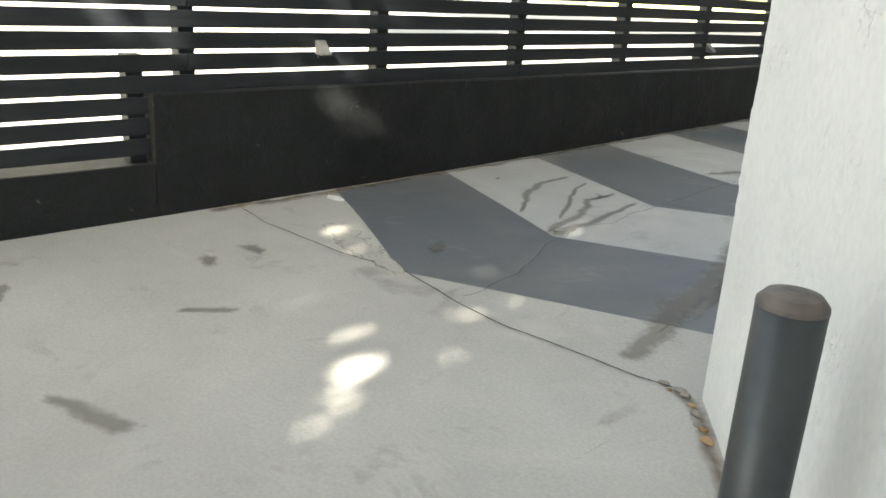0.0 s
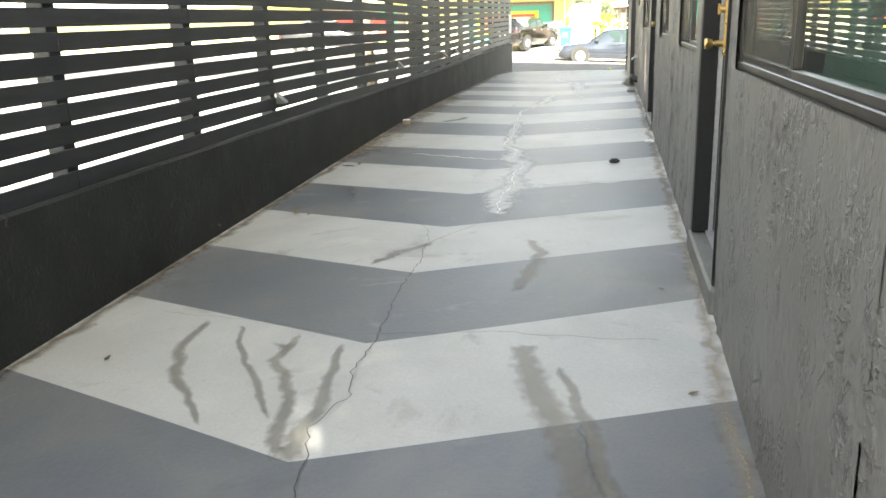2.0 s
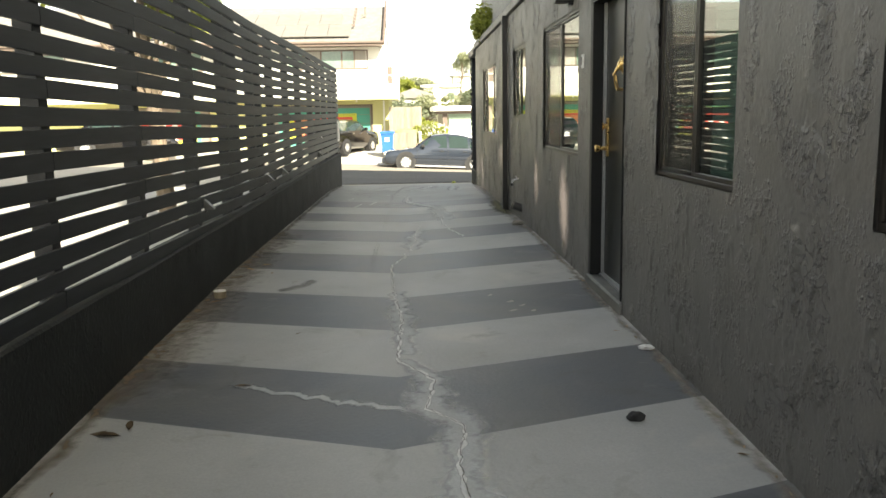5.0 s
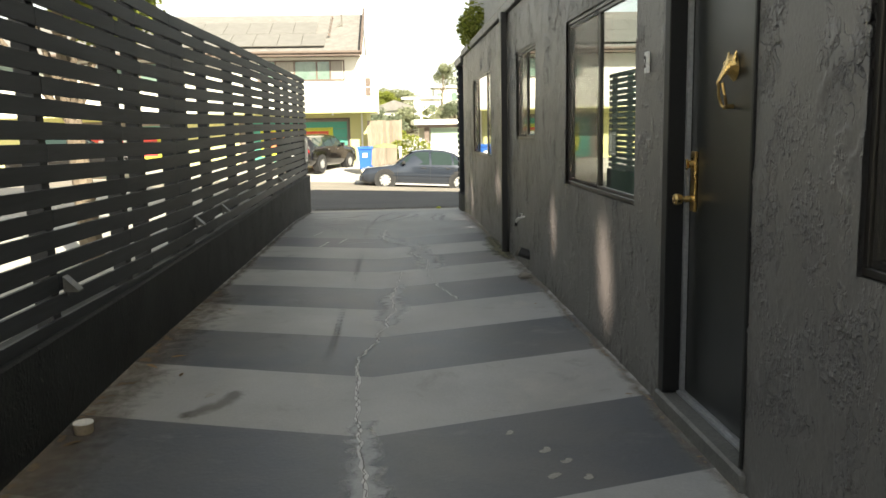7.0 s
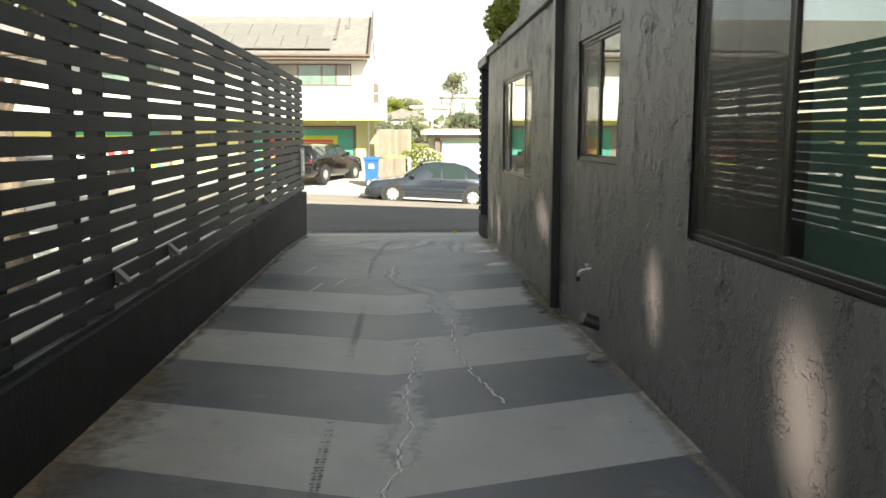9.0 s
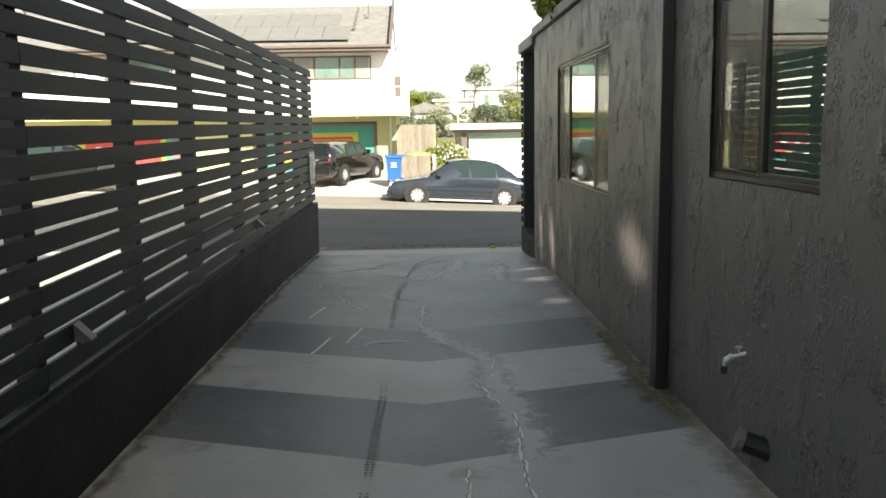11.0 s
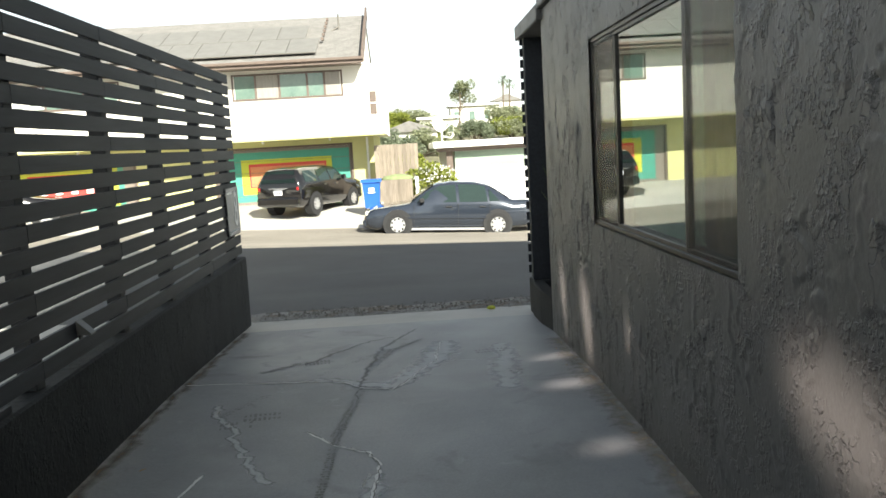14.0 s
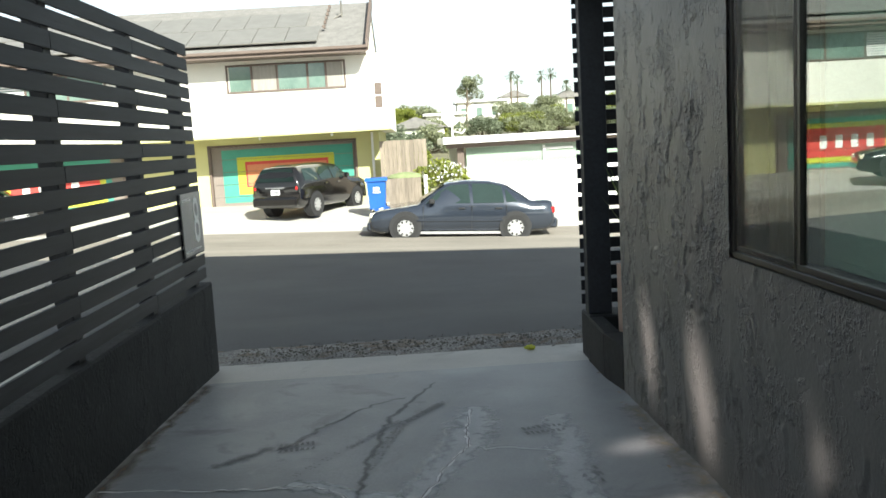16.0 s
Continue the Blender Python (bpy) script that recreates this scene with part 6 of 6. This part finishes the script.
ribbon("floor_joint", [(-2.96, 2.46), (-2.58, 2.42), (-1.97, 2.47), (-1.59, 2.57), (-1.1, 2.47), (-0.79, 2.43), (-0.49, 2.44), (-0.19, 2.44), (0.03, 2.48)], 0.011, CRACK, 0.005, "dark joint between the slabs", 0.004, 140, 0.1)
ribbon("worn_edge", [(-2.4, 2.72), (-2.07, 2.62), (-1.75, 2.56), (-1.5, 2.54)], [0.2, 0.34, 0.26, 0.08], WORN, 0.0055, "flaked pale paint along the slab joint", 0.02, 141)
base_l = [(-2.93, y) for y in np.arange(2.2, 23.4, 0.5)]
base_r = [(-0.04, y) for y in np.arange(2.9, 22.2, 0.5)]
ribbon("base_dirt", base_l, [0.16 + 0.10 * abs(math.sin(y * 1.7)) + (0.95 if 9 < y < 14.5 else 0) for _, y in base_l], DIRT, 0.0035, "brown dirt gathered along the wall's foot", 0.02, 150, 0.1)
ribbon("base_dirt", base_r, [0.14 + 0.08 * abs(math.sin(y * 1.3)) + (0.30 if 14 < y < 22 else 0) for _, y in base_r], SAND, 0.0035, "pale dirt gathered along the wall's foot", 0.02, 151, 0.1)
MOSS = wear_material("green_algae", (0.13, 0.125, 0.07), 12, 0.85, 0.9, soft=0.5, thick=0.8)
ribbon("algae", [(-0.08, 15.7), (-0.1, 16.3), (-0.1, 17.0), (-0.06, 17.9)], [0.12, 0.5, 0.5, 0.12], MOSS, 0.0048, "olive algae at the downpipe's foot", 0.02, 152)
for i, (x, y) in enumerate([(-0.67, 10.49), (-0.60, 10.36), (-0.68, 10.23), (-0.55, 10.2), (-0.8, 10.72), (-2.35, 11.5)]):
    ribbon("paint_chip", [(x - 0.03, y - 0.03), (x, y), (x + 0.02, y + 0.04)], 0.075, WORN, 0.0042, "chipped spot showing pale concrete", 0.01, 160 + i, 0.02)

ribbon("base_dirt", [(-0.10, 2.47), (0.03, 2.42), (0.10, 2.35), (0.22, 2.21), (0.45, 1.95)], [0.08, 0.14, 0.12, 0.14, 0.08], DIRT, 0.0035, "brown dirt at the white wall's foot", 0.01, 153, 0.05)

# fallen leaves, crumbs and grit
DRYLEAF = material("dry_leaf", (0.28, 0.19, 0.10), 0.8, size=20, amount=0.5, island=0.5)
rng = random.Random(17)


def dry_leaf(x, y, s, spin):
    bm = bmesh.new()
    pts = [(-1, 0, 0), (-0.3, 0.3, 0.12), (0.5, 0.22, 0.10), (1, 0, 0.04), (0.4, -0.26, 0.14), (-0.4, -0.24, 0.05)]
    vs = [bm.verts.new((a * s, b * s, c * s)) for a, b, c in pts]
    bm.faces.new(vs)
    bmesh.ops.solidify(bm, geom=bm.faces[:], thickness=0.0015)
    ob = link_bm("fallen_leaf", bm, DRYLEAF)
    tagged(ob, "dry curled brown leaf lying on the concrete", "leaf", "fallen leaves")
    ob.location, ob.rotation_euler = (x, y, floor_z(x, y) + 0.006), (0, 0, spin)


for x, y, s in [(-2.26, 8.95, 0.05), (-2.40, 7.29, 0.06), (-2.78, 8.4, 0.08), (-2.70, 8.5, 0.06), (-2.63, 6.7, 0.07), (-2.51, 6.63, 0.035), (-2.1, 9.9, 0.03), (-2.86, 10.9, 0.05), (-2.72, 12.3, 0.05), (-2.83, 12.1, 0.06), (-2.6, 11.9, 0.04), (-2.55, 4.2, 0.03)]:
    dry_leaf(x, y, s, rng.uniform(0, 6.3))
for i in range(70):
    left = rng.random() < 0.45
    x = -2.95 + abs(rng.gauss(0, 0.14)) if left else -0.03 - abs(rng.gauss(0, 0.07))
    dry_leaf(x, rng.uniform(3, 23), rng.uniform(0.010, 0.028), rng.uniform(0, 6.3))


def lump(name, label, category, x, y, size, mat, seed, flat=0.6, z=None):
    bm = bmesh.new()
    bmesh.ops.create_icosphere(bm, subdivisions=3, radius=1)
    for v in bm.verts:
        k = 1 + 0.35 * noise.noise(v.co * 1.6 + Vector((seed, 0, 0)))
        v.co = Vector((v.co.x * size[0] * k, v.co.y * size[1] * k, v.co.z * size[2] * k))
    ob = link_bm(name, bm, mat)
    tagged(ob, label, category)
    ob.location = (x, y, (floor_z(min(x, 0), y) if z is None else z) + size[2] * 0.75)


STONE = material("grey_stone", (0.26, 0.24, 0.21), 0.85, size=14, amount=0.4, bump=0.003)
tub = thing("paper_tub", "short round tan paper tub with a white lid", "tub", at=(-2.86, 11.05, floor_z(-2.86, 11.05)))
bm = bmesh.new()
tube(bm, (0, 0, 0.0), (0, 0, 0.052), 0.044, 0.047, 24)
part("tub_side", bm, material("tan_paper", (0.30, 0.25, 0.18), 0.8, size=20, amount=0.3), tub)
bm = bmesh.new()
tube(bm, (0, 0, 0.0525), (0, 0, 0.058), 0.049, 0.046, 24)
part("lid", bm, WHITEP, tub, "white round lid")
lump("scrap", "crumpled black scrap on a light stripe", "litter", -0.39, 8.2, (0.04, 0.028, 0.022), UNDER, 5)
lump("scrap", "small crumpled white paper scrap by the wall", "litter", -0.06, 9.2, (0.04, 0.03, 0.016), WHITEP, 7)
lump("stone", "brown stone at the foot of the stucco wall", "stone", -0.10, 14.55, (0.07, 0.05, 0.03), STONE, 9)
lump("scrap", "small bright yellow scrap near the road's edge", "litter", -0.41, 23.7, (0.045, 0.03, 0.022), LIME, 11)
lump("scrap", "flat white paper scrap beside the low wall", "litter", -2.78, 3.02, (0.07, 0.04, 0.004), WHITEP, 13)

for i, (x, y, sx, sz, m) in enumerate([(-0.03, 2.46, 0.024, 0.006, STONE), (0.00, 2.44, 0.018, 0.008, STONE), (0.05, 2.40, 0.014, 0.006, DRYLEAF), (0.09, 2.36, 0.020, 0.010, STONE), (0.15, 2.30, 0.016, 0.007, DRYLEAF), (-0.1, 2.47, 0.02, 0.004, STONE), (0.19, 2.25, 0.022, 0.011, DRYLEAF), (0.12, 2.31, 0.012, 0.006, STONE), (-0.06, 2.44, 0.010, 0.004, DRYLEAF)]):
    lump("crumb", "crumbled mortar and dirt at the white wall's foot", "rubble", x, y, (sx, sx * 0.7, sz), m, 31 + i)
# pale vertical blinds behind the screened panels
BLIND = material("pale_vertical_blind", (0.45, 0.40, 0.30), 0.8, size=3, amount=0.15)
for tag_, y0, y1, z0, z1, cuts, screens in WINDOWS:
    edges = [y0, *cuts, y1]
    if tag_ not in "acd":
        continue
    for a, b in ([(edges[0], edges[1]), (edges[-2], edges[-1])] if tag_ == "d" else [(edges[-2], edges[-1])]):
        bl = thing("vertical_blind", "pale vertical blind hanging behind the window", "blind", "window blinds", at=(0, 0, 0))
        part("head_rail", boxes((0.16, 0.20, a, b, z1 - 0.03, z1)), BLIND, bl)
        y = a + 0.05
        while y < b - 0.04:
            bm = bmesh.new()
            prism(bm, [(0.15, y - 0.03), (0.18, y + 0.005), (0.15, y + 0.04), (0.152, y + 0.042), (0.183, y + 0.005), (0.152, y - 0.032)], "z", z0 + 0.02, z1 - 0.03)
            part("blind_slat", bm, BLIND, bl)
            y += 0.085

# a pale green roller shade behind the near street-side window
SHADE = material("pale_green_shade", (0.56, 0.70, 0.61), 0.85, size=0.7, amount=0.15)
row_d = [r for r in WINDOWS if r[0] == "d"][0]
rs_ = thing("roller_shade", "pale green roller shade lowered behind the window", "blind", at=(0.11, (row_d[5][0] + row_d[5][1]) / 2, row_d[4]))
half = (row_d[5][1] - row_d[5][0]) / 2 - 0.02
part("shade_cloth", boxes((0.0, 0.003, -half, half, -1.12, -0.04)), SHADE, rs_)
part("shade_roller", tube(bmesh.new(), (0.0, -half, -0.03), (0.0, half, -0.03), 0.018, sides=12), SHADE, rs_)
part("shade_hem", boxes((-0.004, 0.007, -half, half, -1.145, -1.12), bevel=0.002), SHADE, rs_)
# shades added behind the clear panes so that the glass reads teal, not black
DARK_SHADE = material("dark_teal_shade", (0.20, 0.31, 0.27), 0.85, size=0.7, amount=0.2)
for row in WINDOWS:
    if row[0] == "d":
        continue
    ends = [row[1], *row[5], row[2]]
    for a, b, screened in zip(ends, ends[1:], row[6]):
        if screened:
            continue
        sh = thing("roller_shade", "dark teal roller shade added behind the clear pane to tint it", "blind", at=(0.10, (a + b) / 2, row[4]))
        half, drop = (b - a) / 2 - 0.02, row[4] - row[3] - 0.05
        part("shade_cloth", boxes((0.0, 0.003, -half, half, -drop, -0.04)), DARK_SHADE, sh)
        part("shade_roller", tube(bmesh.new(), (0.0, -half, -0.03), (0.0, half, -0.03), 0.018, sides=12), DARK_SHADE, sh)
        part("shade_hem", boxes((-0.004, 0.007, -half, half, -drop - 0.02, -drop), bevel=0.002), DARK_SHADE, sh)

# loose gravel, grit and leaf bits along the crumbling edge
rs = np.random.RandomState(5)
vs, fs = [], []
for i in range(900):
    gx, gy = rs.uniform(-2.95, 0.9), 24.3 + rs.normal() * 0.16 - (0.2 if i % 3 == 0 else 0)
    if not 23.75 < gy < 24.62:
        continue
    r = rs.uniform(0.004, 0.016)
    gz = floor_z(min(gx, 0), gy) + 0.004
    k = len(vs)
    a0 = rs.uniform(0, 6.28)
    for q in range(5):
        vs.append((gx + math.cos(a0 + q * 1.257) * r * rs.uniform(0.7, 1.2), gy + math.sin(a0 + q * 1.257) * r * rs.uniform(0.7, 1.2), gz - 0.004))
    vs.append((gx, gy, gz + r * 0.7))
    fs += [(k + q, k + (q + 1) % 5, k + 5) for q in range(5)]
me = bpy.data.meshes.new("gravel")
me.from_pydata(vs, [], fs)
me.materials.append(STONE_GREY)
tagged(new("gravel", me), "loose brown-grey gravel along the road's crumbling edge", kind="stuff")
